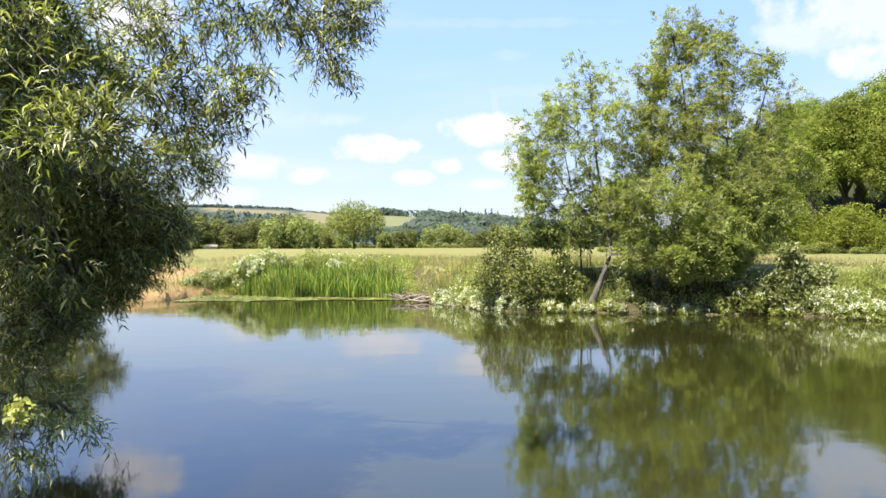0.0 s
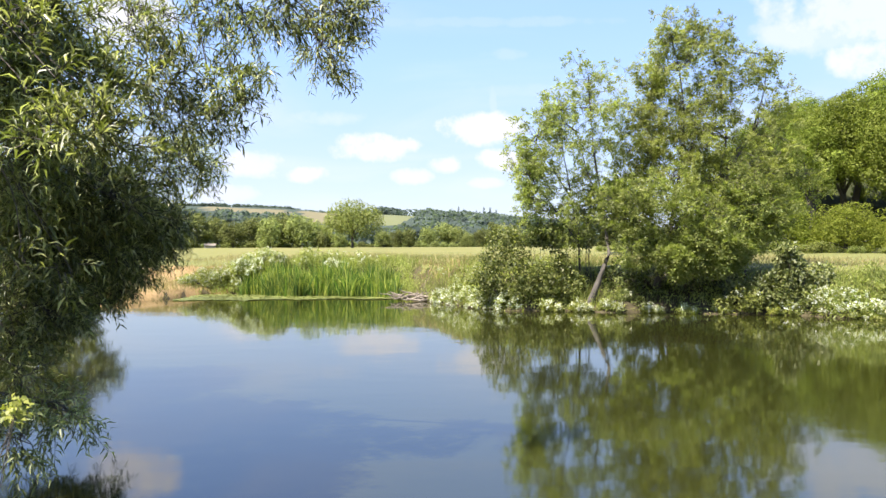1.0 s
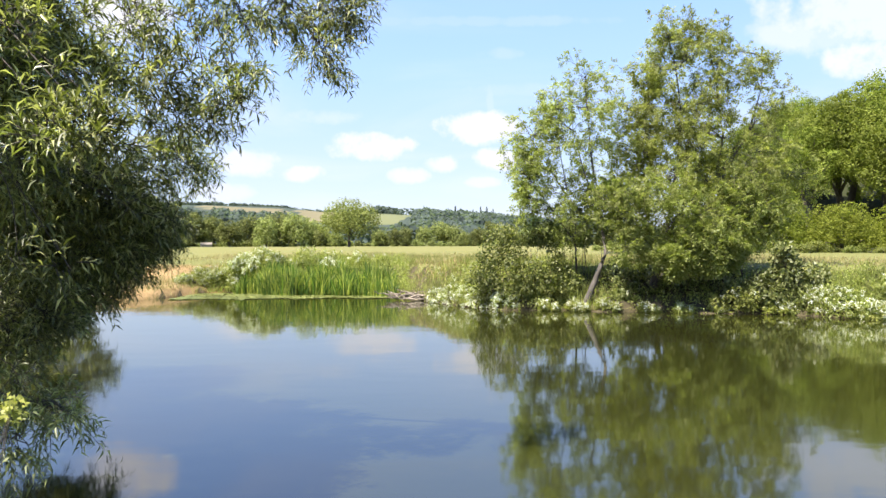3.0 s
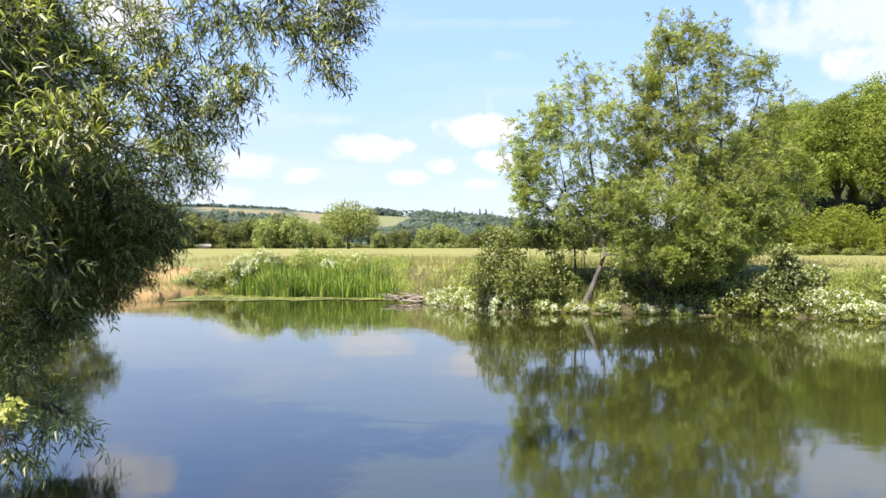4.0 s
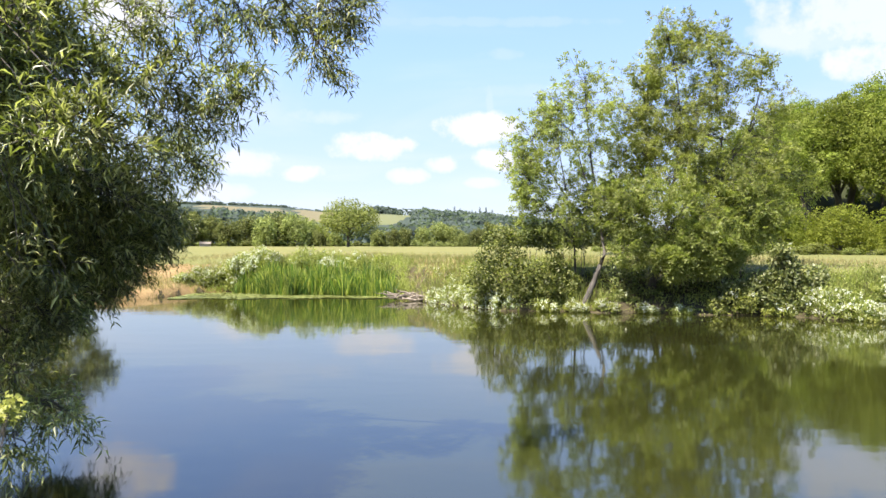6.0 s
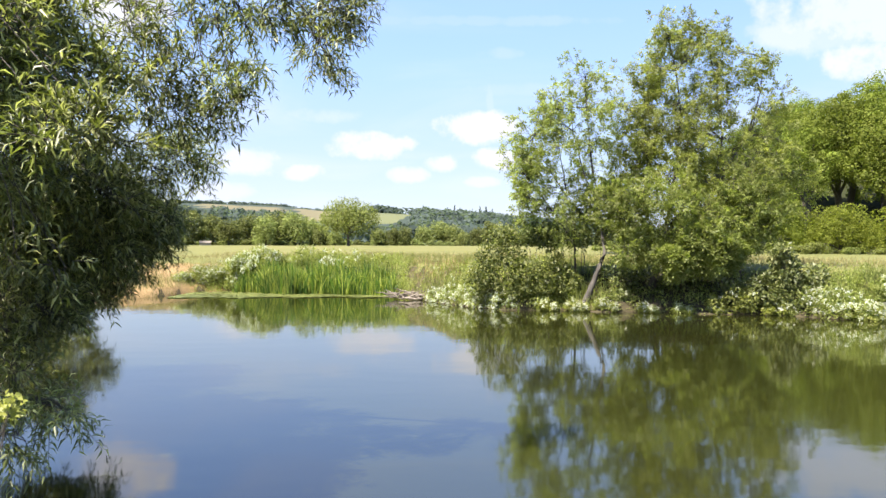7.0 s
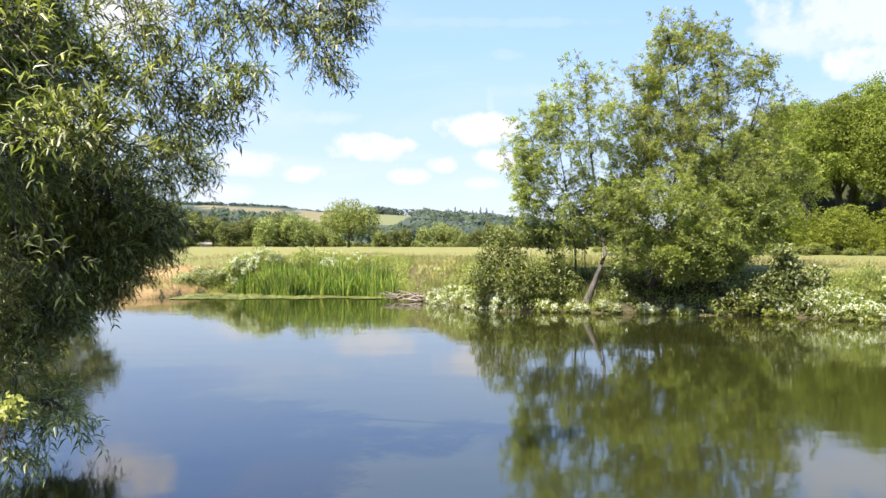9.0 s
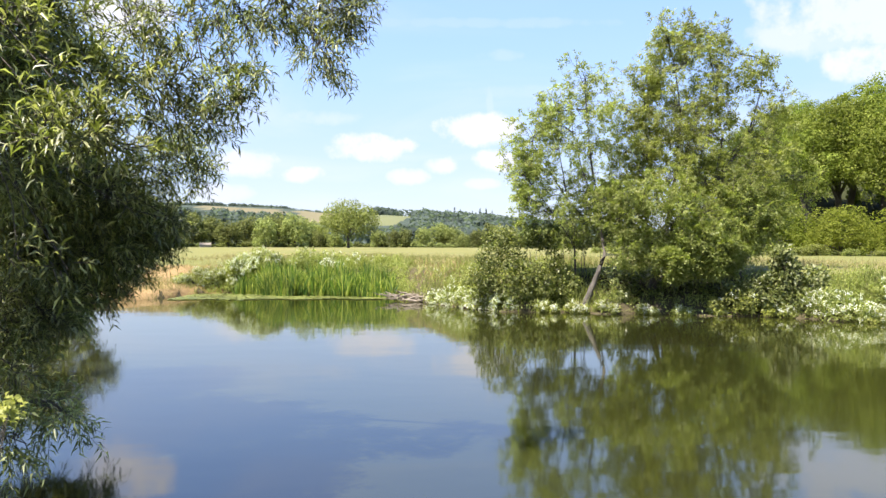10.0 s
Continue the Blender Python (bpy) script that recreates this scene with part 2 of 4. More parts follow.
FAR_GREEN = ground_material("hill_pasture", [(0.3, (0.088, 0.100, 0.046)), (0.7, (0.115, 0.122, 0.056))], 0.006, 0.05, 0.3)
FAR_WOOD = ground_material("wooded_hillside", [(0.3, (0.030, 0.043, 0.032)), (0.7, (0.045, 0.060, 0.044))], 0.02, 0.15, 1.5)
STONE = plain_material("pale_stone", (0.20, 0.185, 0.15), (0.28, 0.26, 0.21), 0.9, 2.0)
SLATE = plain_material("weathered_tiles", (0.10, 0.085, 0.065), (0.16, 0.135, 0.105), 0.7, 3.0)
WATER = water_material()


# ---------------------------------------------------------------- mesh building
rng = np.random.default_rng(7)


class Bag:
    """Gathers four-cornered faces and makes one mesh of them."""

    def __init__(self):
        self.v, self.f, self.m, self.n = [], [], [], 0

    def add(self, v, f, slot=0):
        if len(f):
            self.v.append(np.asarray(v, float))
            self.f.append(np.asarray(f, int) + self.n)
            self.m.append(np.full(len(f), slot))
            self.n += len(v)

    def mesh(self, name, *materials, smooth=False):
        v, f, slots = np.concatenate(self.v), np.concatenate(self.f), np.concatenate(self.m)
        me = bpy.data.meshes.new(name)
        me.vertices.add(len(v))
        me.vertices.foreach_set("co", v.astype(np.float32).ravel())
        me.loops.add(f.size)
        me.loops.foreach_set("vertex_index", f.astype(np.int32).ravel())
        me.polygons.add(len(f))
        me.polygons.foreach_set("loop_start", np.arange(0, f.size, 4, dtype=np.int32))
        me.polygons.foreach_set("material_index", slots.astype(np.int32))
        if smooth:
            me.polygons.foreach_set("use_smooth", np.ones(len(f), bool))
        me.update(calc_edges=True)
        me.validate()
        for m in materials:
            me.materials.append(m)
        return me


def part(name, mesh, parent, label=""):
    ob = new(name, mesh)
    ob.parent = parent
    return tagged(ob, label)


def unit(a):
    return a / np.maximum(np.linalg.norm(a, axis=-1, keepdims=True), 1e-9)


def tube(points, radii, sides=6):
    """A tapered tube along a line of points."""
    p = np.asarray(points, float)
    r = np.asarray(radii, float)
    d = unit(np.gradient(p, axis=0))
    ref = np.where(np.abs(d[:, 2:3]) > 0.9, [[1.0, 0, 0]], [[0, 0, 1.0]])
    a = unit(np.cross(d, ref))
    b = np.cross(d, a)
    w = np.arange(sides) / sides * 2 * np.pi
    v = p[:, None] + r[:, None, None] * (np.cos(w)[None, :, None] * a[:, None] + np.sin(w)[None, :, None] * b[:, None])
    i = np.arange(len(p) - 1)[:, None] * sides
    j, k = np.arange(sides)[None], (np.arange(sides)[None] + 1) % sides
    f = np.stack([i + j, i + k, i + sides + k, i + sides + j], -1).reshape(-1, 4)
    return v.reshape(-1, 3), f


def leaves(at, way, up, length, width):
    """Pointed leaves, one face each: foot, way to the tip, the side that faces up."""
    n = len(at)
    way = unit(way)
    side = unit(np.cross(way, up))
    length, width = np.broadcast_to(length, n)[:, None], np.broadcast_to(width, n)[:, None]
    mid = at + way * length * 0.45
    v = np.stack([at, mid + side * width / 2, at + way * length, mid - side * width / 2], 1).reshape(-1, 3)
    return v, np.arange(4 * n).reshape(-1, 4)


def folded(at, way, up, length, width, bend=0.12):
    """Leaves folded along the rib and bowed, two faces each."""
    n = len(at)
    way = unit(way)
    side = unit(np.cross(way, up))
    top = np.cross(side, way)
    length, width = np.broadcast_to(length, n)[:, None], np.broadcast_to(width, n)[:, None]
    mid = at + way * length * 0.45 + top * length * (bend * 0.5)
    lift = top * width * 0.22
    tip = at + way * length - top * length * bend
    v = np.stack([at, mid + side * width / 2 + lift, tip, mid - side * width / 2 + lift, mid], 1).reshape(-1, 3)
    k = np.arange(n)[:, None] * 5
    return v, np.concatenate([k + [0, 1, 2, 4], k + [0, 4, 2, 3]])


def rand_dir(n):
    return unit(rng.normal(size=(n, 3)))


def in_blob(n, blob, shell=0.45):
    """Points in an ellipsoid, most of them near its outside, and their outward directions."""
    d = rand_dir(n)
    r = shell + (1 - shell) * rng.random(n) ** 0.6
    c, s = np.array(blob[:3]), np.array(blob[3:6])
    return c + d * r[:, None] * s, unit(d / s)


def bowed(a, b, sag, n=5):
    """A line from a to b that bows by sag (up if above 0)."""
    a, b = np.asarray(a, float), np.asarray(b, float)
    t = np.linspace(0, 1, n)[:, None]
    p = a + (b - a) * t
    p[:, 2] += sag * 4 * (t * (1 - t))[:, 0]
    p[1:-1] += rng.normal(size=(n - 2, 3)) * np.linalg.norm(b - a) * 0.025
    return p


def rounded(p, times=2):
    """The line with its corners cut off."""
    for _ in range(times):
        mid = np.stack([0.75 * p[:-1] + 0.25 * p[1:], 0.25 * p[:-1] + 0.75 * p[1:]], 1).reshape(-1, 3)
        p = np.concatenate([p[:1], mid, p[-1:]])
    return p


# ---------------------------------------------------------------- ground and water
SHORE_X = [-400, -60, -25, -14, -12.9, -11.8, -9.8, -8, -3.2, -1.6, -0.5, 1, 2.4, 5.1, 8.2, 11.6, 13.7, 20, 40, 90, 400]
SHORE_Y = [90, 44, 36, 33.0, 34.0, 37.6, 37.8, 36.6, 36.0, 34, 32, 28.9, 27.9, 27.2, 26.7, 25.7, 23.9, 20.5, 16, 14, 10]
NEAR_X = [-400, -40, -20, -15.5, -12, -9, -6.5, -4.5, -3, 0, 30, 90, 400]
NEAR_Y = [60, 34, 27, 22, 15, 11, 7, 2.6, 1.5, 1.0, 0.8, -4, -60]
CREST_U = [-3.0, -0.6, -0.31, -0.21, -0.165, -0.07, -0.017, 0.05, 0.085, 0.16, 0.3, 0.6, 3.0]
CREST_Z = [70, 84, 76, 68, 61, 58, 54, 48, 41, 34, 30, 30, 30]


def ease(x):
    x = np.clip(x, 0, 1)
    return x * x * (3 - 2 * x)


def wave(x, y, s):
    return (np.sin(x * 1.7 * s + 1.3) * np.sin(y * 1.3 * s + 0.4) + 0.6 * np.sin(x * 3.1 * s + y * 2.3 * s) + 0.4 * np.sin(y * 5.3 * s - x * 4.1 * s)) / 2


def shore(x):
    return np.interp(x, SHORE_X, SHORE_Y) + 0.18 * np.sin(x * 1.9) + 0.1 * np.sin(x * 4.7 + 1)


def wood_depth(x, y):
    """How far inside the wood a place lies: it ends towards the meadow and towards the valley."""
    return np.minimum(y - 76, (x - 0.29 * y) * 1.5)


def ground_height(x, y):
    x, y = np.asarray(x, float), np.asarray(y, float)
    far = y - shore(x)
    near = np.interp(x, NEAR_X, NEAR_Y) - y
    bed = -1.3
    z = bed + 1.3 * ease((far + 2.5) / 2.5) + 0.35 * ease(far / 0.35) + (1.15 + 0.12 * wave(x, y, 0.06)) * ease((far - 0.2) / (3.2 + 9.0 * ease((-10.6 - x) / 1.6) * (y < 120)))
    z += 0.06 * wave(x, y, 0.9) * ease(far / 2)
    zn = bed + 1.3 * ease((near + 1.5) / 1.5) + 0.8 * ease(near / 0.8) + 0.04 * wave(x, y, 0.9)
    z = np.where(y < 0.5 * (shore(x) + np.interp(x, NEAR_X, NEAR_Y)), zn, z)
    # wooded hill
    s = wood_depth(x, y)
    hill = 30 * (1 - np.exp(-np.maximum(s, 0) / 60)) * ease((560 - y) / 150)
    # hills across the valley
    u = x / np.maximum(y, 1)
    crest = np.interp(u, CREST_U, CREST_Z)
    back = crest * ease((y - 550) / 950) + 2.5 * wave(x, y, 0.006) * ease((y - 600) / 300)
    return z + np.maximum(hill, back * (y > 400))


def graded(low, high, step, ends, growth):
    """Even steps between low and high, growing ones out to both ends."""
    mid = list(np.arange(low, high, step))
    s, up = step, [high]
    while up[-1] < ends[1]:
        s *= growth
        up.append(up[-1] + s)
    s, down = step, [low - step]
    while down[-1] > ends[0]:
        s *= growth
        down.append(down[-1] - s)
    return np.array(down[::-1] + mid + up)


def make_ground():
    xs = graded(-16, 18, 0.4, (-4400, 4400), 1.09)
    ys = graded(22, 42, 0.4, (-900, 4400), 1.06)
    x, y = np.meshgrid(xs, ys)
    z = ground_height(x, y)
    v = np.stack([x, y, z], -1).reshape(-1, 3)
    c = len(xs)
    i = (np.arange(len(ys) - 1)[:, None] * c + np.arange(c - 1)[None]).reshape(-1)
    f = np.stack([i, i + 1, i + c + 1, i + c], -1)
    m = v[f].mean(1)
    mx, my = m[:, 0], m[:, 1]
    u = mx / np.maximum(my, 1)
    slot = np.zeros(len(f), int)
    far = my - shore(mx)
    slot[(far < 2.6) & (my < 60) & (my > np.interp(mx, NEAR_X, NEAR_Y) - 0.7)] = 1
    slot[(far > -0.3) & (far < 9) & (mx < -10.6) & (my < 60)] = 6
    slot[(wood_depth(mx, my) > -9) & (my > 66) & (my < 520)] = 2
    back = my > 520
    h = m[:, 2] / np.interp(u, CREST_U, CREST_Z)
    slot[back] = 5
    slot[back & (u > -0.31) & (u < -0.205) & (h > 0.72) & (h < 0.93)] = 3
    slot[back & (u > -0.188) & (u < -0.125) & (h > 0.5) & (h < 0.97)] = 3
    slot[back & (u > -0.112) & (u < -0.036 - 0.05 * (1 - h)) & (h > 0.5) & (h < 0.99)] = 4
    bag = Bag()
    bag.add(v, f)
    bag.m = [slot]
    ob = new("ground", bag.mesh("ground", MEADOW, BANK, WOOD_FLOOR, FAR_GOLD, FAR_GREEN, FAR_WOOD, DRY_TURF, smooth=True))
    tagged(ob, "dry summer meadow running to wooded hills", "ground", kind="structure")


make_ground()


def make_water():
    bag = Bag()
    xs, ys = np.linspace(-300, 300, 61), np.linspace(-80, 60, 29)
    x, y = np.meshgrid(xs, ys)
    v = np.stack([x, y, 0 * x], -1).reshape(-1, 3)
    i = (np.arange(28)[:, None] * 61 + np.arange(60)[None]).reshape(-1)
    bag.add(v, np.stack([i, i + 1, i + 62, i + 61], -1))
    ob = new("water", bag.mesh("water", WATER))
    return tagged(ob, "calm murky green river reflecting sky and trees", "river", kind="structure")


water = make_water()


def ground_at(x, y):
    return float(ground_height(np.array([x]), np.array([y]))[0])


# ---------------------------------------------------------------- trees and bushes
def compound_leaves(at, out, size, per=5, leaflets=5):
    """Feathered leaves that fan out from the ends of twigs."""
    n = len(at)
    a = np.repeat(at, per, 0)
    way = unit(np.repeat(out, per, 0) * 0.6 + rand_dir(n * per) + [0, 0, -0.35])
    side = unit(np.cross(way, np.array([0, 0, 0.8]) + rand_dir(n * per) * 0.9))
    top = np.cross(side, way)
    ln = size * (0.7 + 0.6 * rng.random(n * per))
    vs, fs, count = [], [], 0
    for k in range(leaflets):
        t = 0.25 + 0.75 * (k // 2 * 2 + 1) / leaflets
        turn = 0.0 if k == leaflets - 1 else (1.0 if k % 2 else -1.0)
        foot = a + way * (ln * t)[:, None] - np.array([0, 0, 1.0]) * (ln * t * t * 0.25)[:, None]
        d = way * (0.55 if turn else 1.0) + side * turn * 0.85 - top * 0.15
        v, f = leaves(foot, d, top + rand_dir(n * per) * 0.6, ln * 0.46, ln * 0.22)
        vs.append(v)
        fs.append(f + count)
        count += len(v)
    return np.concatenate(vs), np.concatenate(fs)


def simple_leaves(at, out, size, per=10, spread=0.25, narrow=0.55):
    """Single leaves scattered round the ends of twigs."""
    n = len(at) * per
    a = np.repeat(at, per, 0) + rand_dir(n) * (rng.random(n) ** 0.5 * spread)[:, None]
    o = np.repeat(out, per, 0)
    way = unit(o * 0.5 + rand_dir(n) + [0, 0, -0.1])
    up = unit(o * 0.7 + rand_dir(n) * 0.8 + [0, 0, 0.6])
    ln = size * (0.65 + 0.7 * rng.random(n))
    return leaves(a, way, up, ln, ln * narrow)


def skeleton_tree(wood, stems, blobs, twigs, limb_r, twig_r, sag=0.1, shell=0.45):
    """Stems, a limb from the nearest stem to each mass of leaves, twigs in it. Returns the ends of the twigs mass by mass."""
    for pts, r0, r1 in stems:
        p = np.array(pts, float)
        t = np.linspace(0, len(p) - 1, len(p) * 4)
        q = np.stack([np.interp(t, np.arange(len(p)), p[:, k]) for k in range(3)], 1)
        q[1:-1] += rng.normal(size=(len(q) - 2, 3)) * r0 * 0.07
        k = np.linspace(0, 1, len(q))
        wood.add(*tube(q, (r1 + (r0 - r1) * (1 - k) ** 2.2) * np.where(np.arange(len(q)) == 0, 1.25, 1.0), 8))
    lines = np.concatenate([np.array(p, float) for p, _, _ in stems])
    ends = []
    for blob in blobs:
        c = np.array(blob[:3])
        low = lines[lines[:, 2] < c[2] + 0.2]
        low = low if len(low) else lines
        d = np.linalg.norm(low - c, axis=1) + 0.6 * np.abs(c[2] - low[:, 2])
        foot = low[np.argmin(d)]
        limb = bowed(foot, c, sag * np.linalg.norm(c - foot), 6)
        wood.add(*tube(limb, np.linspace(limb_r, limb_r * 0.35, 6), 6))
        tips, out = in_blob(twigs, blob, shell)
        for tip in tips[:: max(1, twigs // 60)]:
            s = limb[rng.integers(3, 6)]
            wood.add(*tube(bowed(s, tip, 0.05, 3), np.linspace(twig_r, twig_r * 0.3, 3), 3))
        ends.append((tips, out))
    return ends


def tree_thing(name, wood, bark, crown, leaf, label, group=""):
    ob = tagged(new(name), label, "tree", group)
    part("trunk", wood.mesh("trunk", bark, smooth=True), ob)
    part("crown", crown.mesh("crown", leaf), ob)
    return ob


# ---------------------------------------------------------------- ash trees on the far bank
def ball(blobs, flat=0.9):
    return [(x, y, z, r, r * 1.05, r * flat) for x, y, z, r in blobs]


def ash(name, label, stems, blobs, twigs, size=0.215, per=8, leaf=ASH_LEAF):
    """An ash: fine ascending stems, and tufts of feathered leaves spread through the whole crown and over its edge."""
    wood, crown = Bag(), Bag()
    ragged = []
    for x, y, z, r in blobs:
        for _ in range(5):
            d = rand_dir(1)[0] * r * rng.uniform(0.75, 1.2)
            ragged.append((x + d[0], y + 0.7 * d[1], z + d[2], r * rng.uniform(0.32, 0.55)))
    for tips, out in skeleton_tree(wood, stems, ball(blobs, 1.1), twigs, 0.026, 0.008, shell=0.12):
        crown.add(*compound_leaves(tips, out, size, per))
    for tips, out in skeleton_tree(wood, stems, ball(ragged, 1.15), twigs // 4, 0.011, 0.007, shell=0.3):
        crown.add(*compound_leaves(tips, out, size, per))
    return tree_thing(name, wood, ASH_BARK, crown, leaf, label)


ash("ash_tree", "slender airy young ash leaning over the river bank",
    [([(5.05, 27.45, 0.15), (5.45, 27.6, 1.15), (5.85, 27.8, 2.1), (5.75, 28.2, 3.6), (5.45, 28.4, 5.6), (5.25, 28.5, 8.3)], 0.14, 0.015),
     ([(5.0, 28.9, 1.0), (4.95, 28.9, 2.4), (4.6, 28.7, 4.4), (4.3, 28.6, 6.0), (4.3, 28.7, 7.4)], 0.05, 0.01),
     ([(4.6, 28.7, 4.2), (3.9, 28.5, 5.2), (3.3, 28.5, 6.2)], 0.03, 0.01), ([(5.75, 28.2, 3.6), (5.2, 28.4, 5.0), (4.8, 28.5, 6.6), (4.75, 28.5, 7.6)], 0.032, 0.01), ([(4.95, 28.9, 2.4), (4.1, 28.6, 3.6), (3.3, 28.4, 4.6), (2.9, 28.5, 5.4)], 0.03, 0.01)],
    [(5.27, 28.5, 8.58, 0.80), (4.37, 28.8, 7.69, 0.89), (5.42, 28.2, 7.27, 1.04), (3.38, 28.5, 6.48, 0.80), (2.98, 28.7, 5.77, 0.72), (4.14, 28.0, 5.89, 0.93), (5.55, 28.9, 5.79, 1.02), (3.45, 28.2, 4.82, 0.75), (4.58, 28.8, 4.62, 0.93), (3.80, 28.5, 3.65, 0.88), (4.78, 28.1, 3.22, 0.93), (5.85, 28.8, 4.30, 0.95), (3.2, 28.3, 4.0, 0.65), (2.9, 28.4, 5.05, 0.55), (3.9, 28.6, 6.9, 0.6)],
    23, 0.205)
ash("ash_tree", "tall broad ash with a ragged light green crown",
    [([(8.3, 28.9, 0.9), (8.5, 29.2, 3.0), (8.9, 29.4, 5.2), (9.1, 29.4, 7.4), (8.9, 29.4, 9.0), (8.6, 29.5, 10.4)], 0.12, 0.012),
     ([(9.2, 29.3, 1.2), (10.2, 29.3, 4.0), (10.7, 29.4, 6.4), (10.5, 29.7, 8.8), (10.2, 29.9, 10.6)], 0.11, 0.012),
     ([(10.3, 29.3, 4.6), (11.8, 29.8, 6.6), (12.4, 30.0, 8.4), (12.5, 30.0, 9.6)], 0.07, 0.012),
     ([(8.6, 29.2, 3.6), (7.9, 29.6, 5.6), (7.8, 29.7, 7.6)], 0.06, 0.012)],
    [(8.60, 29.5, 10.35, 0.85), (10.15, 29.9, 10.72, 0.82), (9.27, 29.2, 9.38, 1.18), (11.07, 29.7, 9.72, 0.98), (12.35, 30.0, 9.50, 0.70), (7.79, 29.7, 8.62, 0.98), (8.79, 28.7, 7.67, 1.31), (10.77, 29.2, 7.87, 1.29), (12.50, 30.0, 7.91, 0.93), (7.84, 29.9, 6.79, 1.10), (9.05, 28.5, 5.96, 1.47), (11.02, 29.0, 6.02, 1.39), (13.10, 30.1, 6.49, 1.06), (7.59, 29.8, 5.02, 1.10), (13.63, 30.3, 5.18, 1.00), (7.0, 29.7, 7.5, 0.70), (6.9, 29.6, 6.0, 0.80), (9.6, 28.2, 4.6, 1.1), (11.5, 28.6, 4.6, 1.1), (8.3, 28.3, 4.9, 0.9), (9.8, 29.6, 8.6, 1.0), (9.9, 29.5, 6.9, 1.1), (8.0, 29.6, 7.7, 0.9), (8.3, 29.0, 6.6, 0.95), (7.6, 29.2, 5.8, 0.8), (8.2, 29.2, 8.4, 0.8), (9.6, 29.0, 7.4, 0.9), (7.3, 29.3, 4.6, 0.8), (8.9, 29.2, 6.4, 0.9), (9.4, 29.4, 5.2, 0.9), (12.3, 29.7, 5.6, 1.0), (9.3, 29.8, 10.4, 0.7), (13.0, 30.2, 4.3, 0.9)],
    25)
ash("ash_tree", "low spreading ash with dense drooping boughs over the bank",
    [([(7.6, 28.0, 0.8), (7.9, 27.8, 2.0), (8.2, 27.5, 3.0), (8.6, 27.3, 3.8)], 0.14, 0.04),
     ([(9.8, 28.4, 1.2), (10.2, 28.1, 2.6), (10.8, 27.9, 3.6), (11.6, 28.1, 3.9)], 0.12, 0.04),
     ([(7.9, 27.8, 2.0), (7.2, 27.3, 2.8), (6.6, 27.2, 3.1)], 0.07, 0.03)],
    [(6.33, 27.2, 3.39, 1.04), (7.08, 27.0, 3.88, 1.19), (7.98, 26.7, 3.08, 1.22), (9.33, 27.2, 3.45, 1.15), (10.65, 27.5, 3.7, 1.1), (6.66, 26.9, 2.49, 0.83), (7.92, 26.6, 2.15, 0.76), (9.23, 26.9, 2.6, 0.98), (10.75, 27.7, 3.15, 1.0), (12.1, 28.3, 3.9, 0.95), (9.55, 26.8, 2.0, 0.50), (11.9, 28.5, 3.25, 0.60), (8.7, 26.4, 2.35, 0.65), (9.5, 26.6, 2.2, 0.70), (9.2, 26.4, 1.9, 0.42), (8.0, 26.2, 1.75, 0.36), (10.1, 26.9, 2.2, 0.4)],
    54, leaf=ALDER_LEAF)


# ---------------------------------------------------------------- bushes and herbs of the far bank
def bush(name, label, blobs, leaf, size=0.09, twigs=70, per=9, spread=0.16, flowers=0.0, category="bush", group="", narrow=0.55, woody=True, every=9):
    """A bush of many stems with leaves round their ends, and white blossom on some of them."""
    wood, crown, bloom = Bag(), Bag(), Bag()
    cx, cy = np.mean([b[0] for b in blobs]), np.mean([b[1] for b in blobs])
    for b in blobs:
        tips, out = in_blob(twigs, (*b[:3], b[3], b[3], b[3] * 0.9), 0.4)
        tips[:, 2] = np.maximum(tips[:, 2], 0.03 + 0.1 * rng.random(len(tips)))
        for tip in tips[::every] if woody else ():
            fx, fy = 0.6 * b[0] + 0.4 * cx, 0.6 * b[1] + 0.4 * cy
            foot = np.array([fx, fy, ground_at(fx, fy) - 0.05])
            wood.add(*tube(bowed(foot, tip, 0.06, 4), [0.014, 0.011, 0.007, 0.003], 4))
        crown.add(*simple_leaves(tips, out, size, per, spread, narrow))
        k = int(len(tips) * flowers)
        if k:
            top = np.argsort(-(out[:, 2] - 0.7 * out[:, 1] + 0.5 * rng.random(len(out))))[:k]
            bloom.add(*simple_leaves(tips[top] + out[top] * 0.06, out[top], 0.03, 24, 0.09, 0.9))
    ob = tagged(new(name), label, category, group)
    if woody:
        tagged(part("stem", wood.mesh("stem", DARK_BARK), ob), kind="stuff")
    part("foliage", crown.mesh("foliage", leaf), ob)
    if bloom.n:
        part("blossom", bloom.mesh("blossom", BLOSSOM), ob, "small white flower heads")
    return ob


bush("hawthorn_bush", "large pale green hawthorn bush overhanging the water",
     [(2.15, 28.6, 2.55, 0.60), (2.9, 28.8, 2.85, 0.65), (3.6, 28.7, 2.75, 0.5), (1.75, 28.5, 1.95, 0.60), (1.55, 28.3, 1.35, 0.62), (2.5, 28.3, 1.85, 0.60), (2.3, 28.0, 1.15, 0.70), (3.2, 28.1, 1.35, 0.60), (1.35, 28.4, 0.95, 0.50), (2.75, 27.9, 0.85, 0.50), (3.7, 27.9, 1.0, 0.55), (4.5, 28.0, 1.1, 0.45), (4.4, 28.0, 0.6, 0.35), (4.1, 28.3, 1.7, 0.40)], HAWTHORN_LEAF, 0.112, 40, 17, 0.20, every=24)
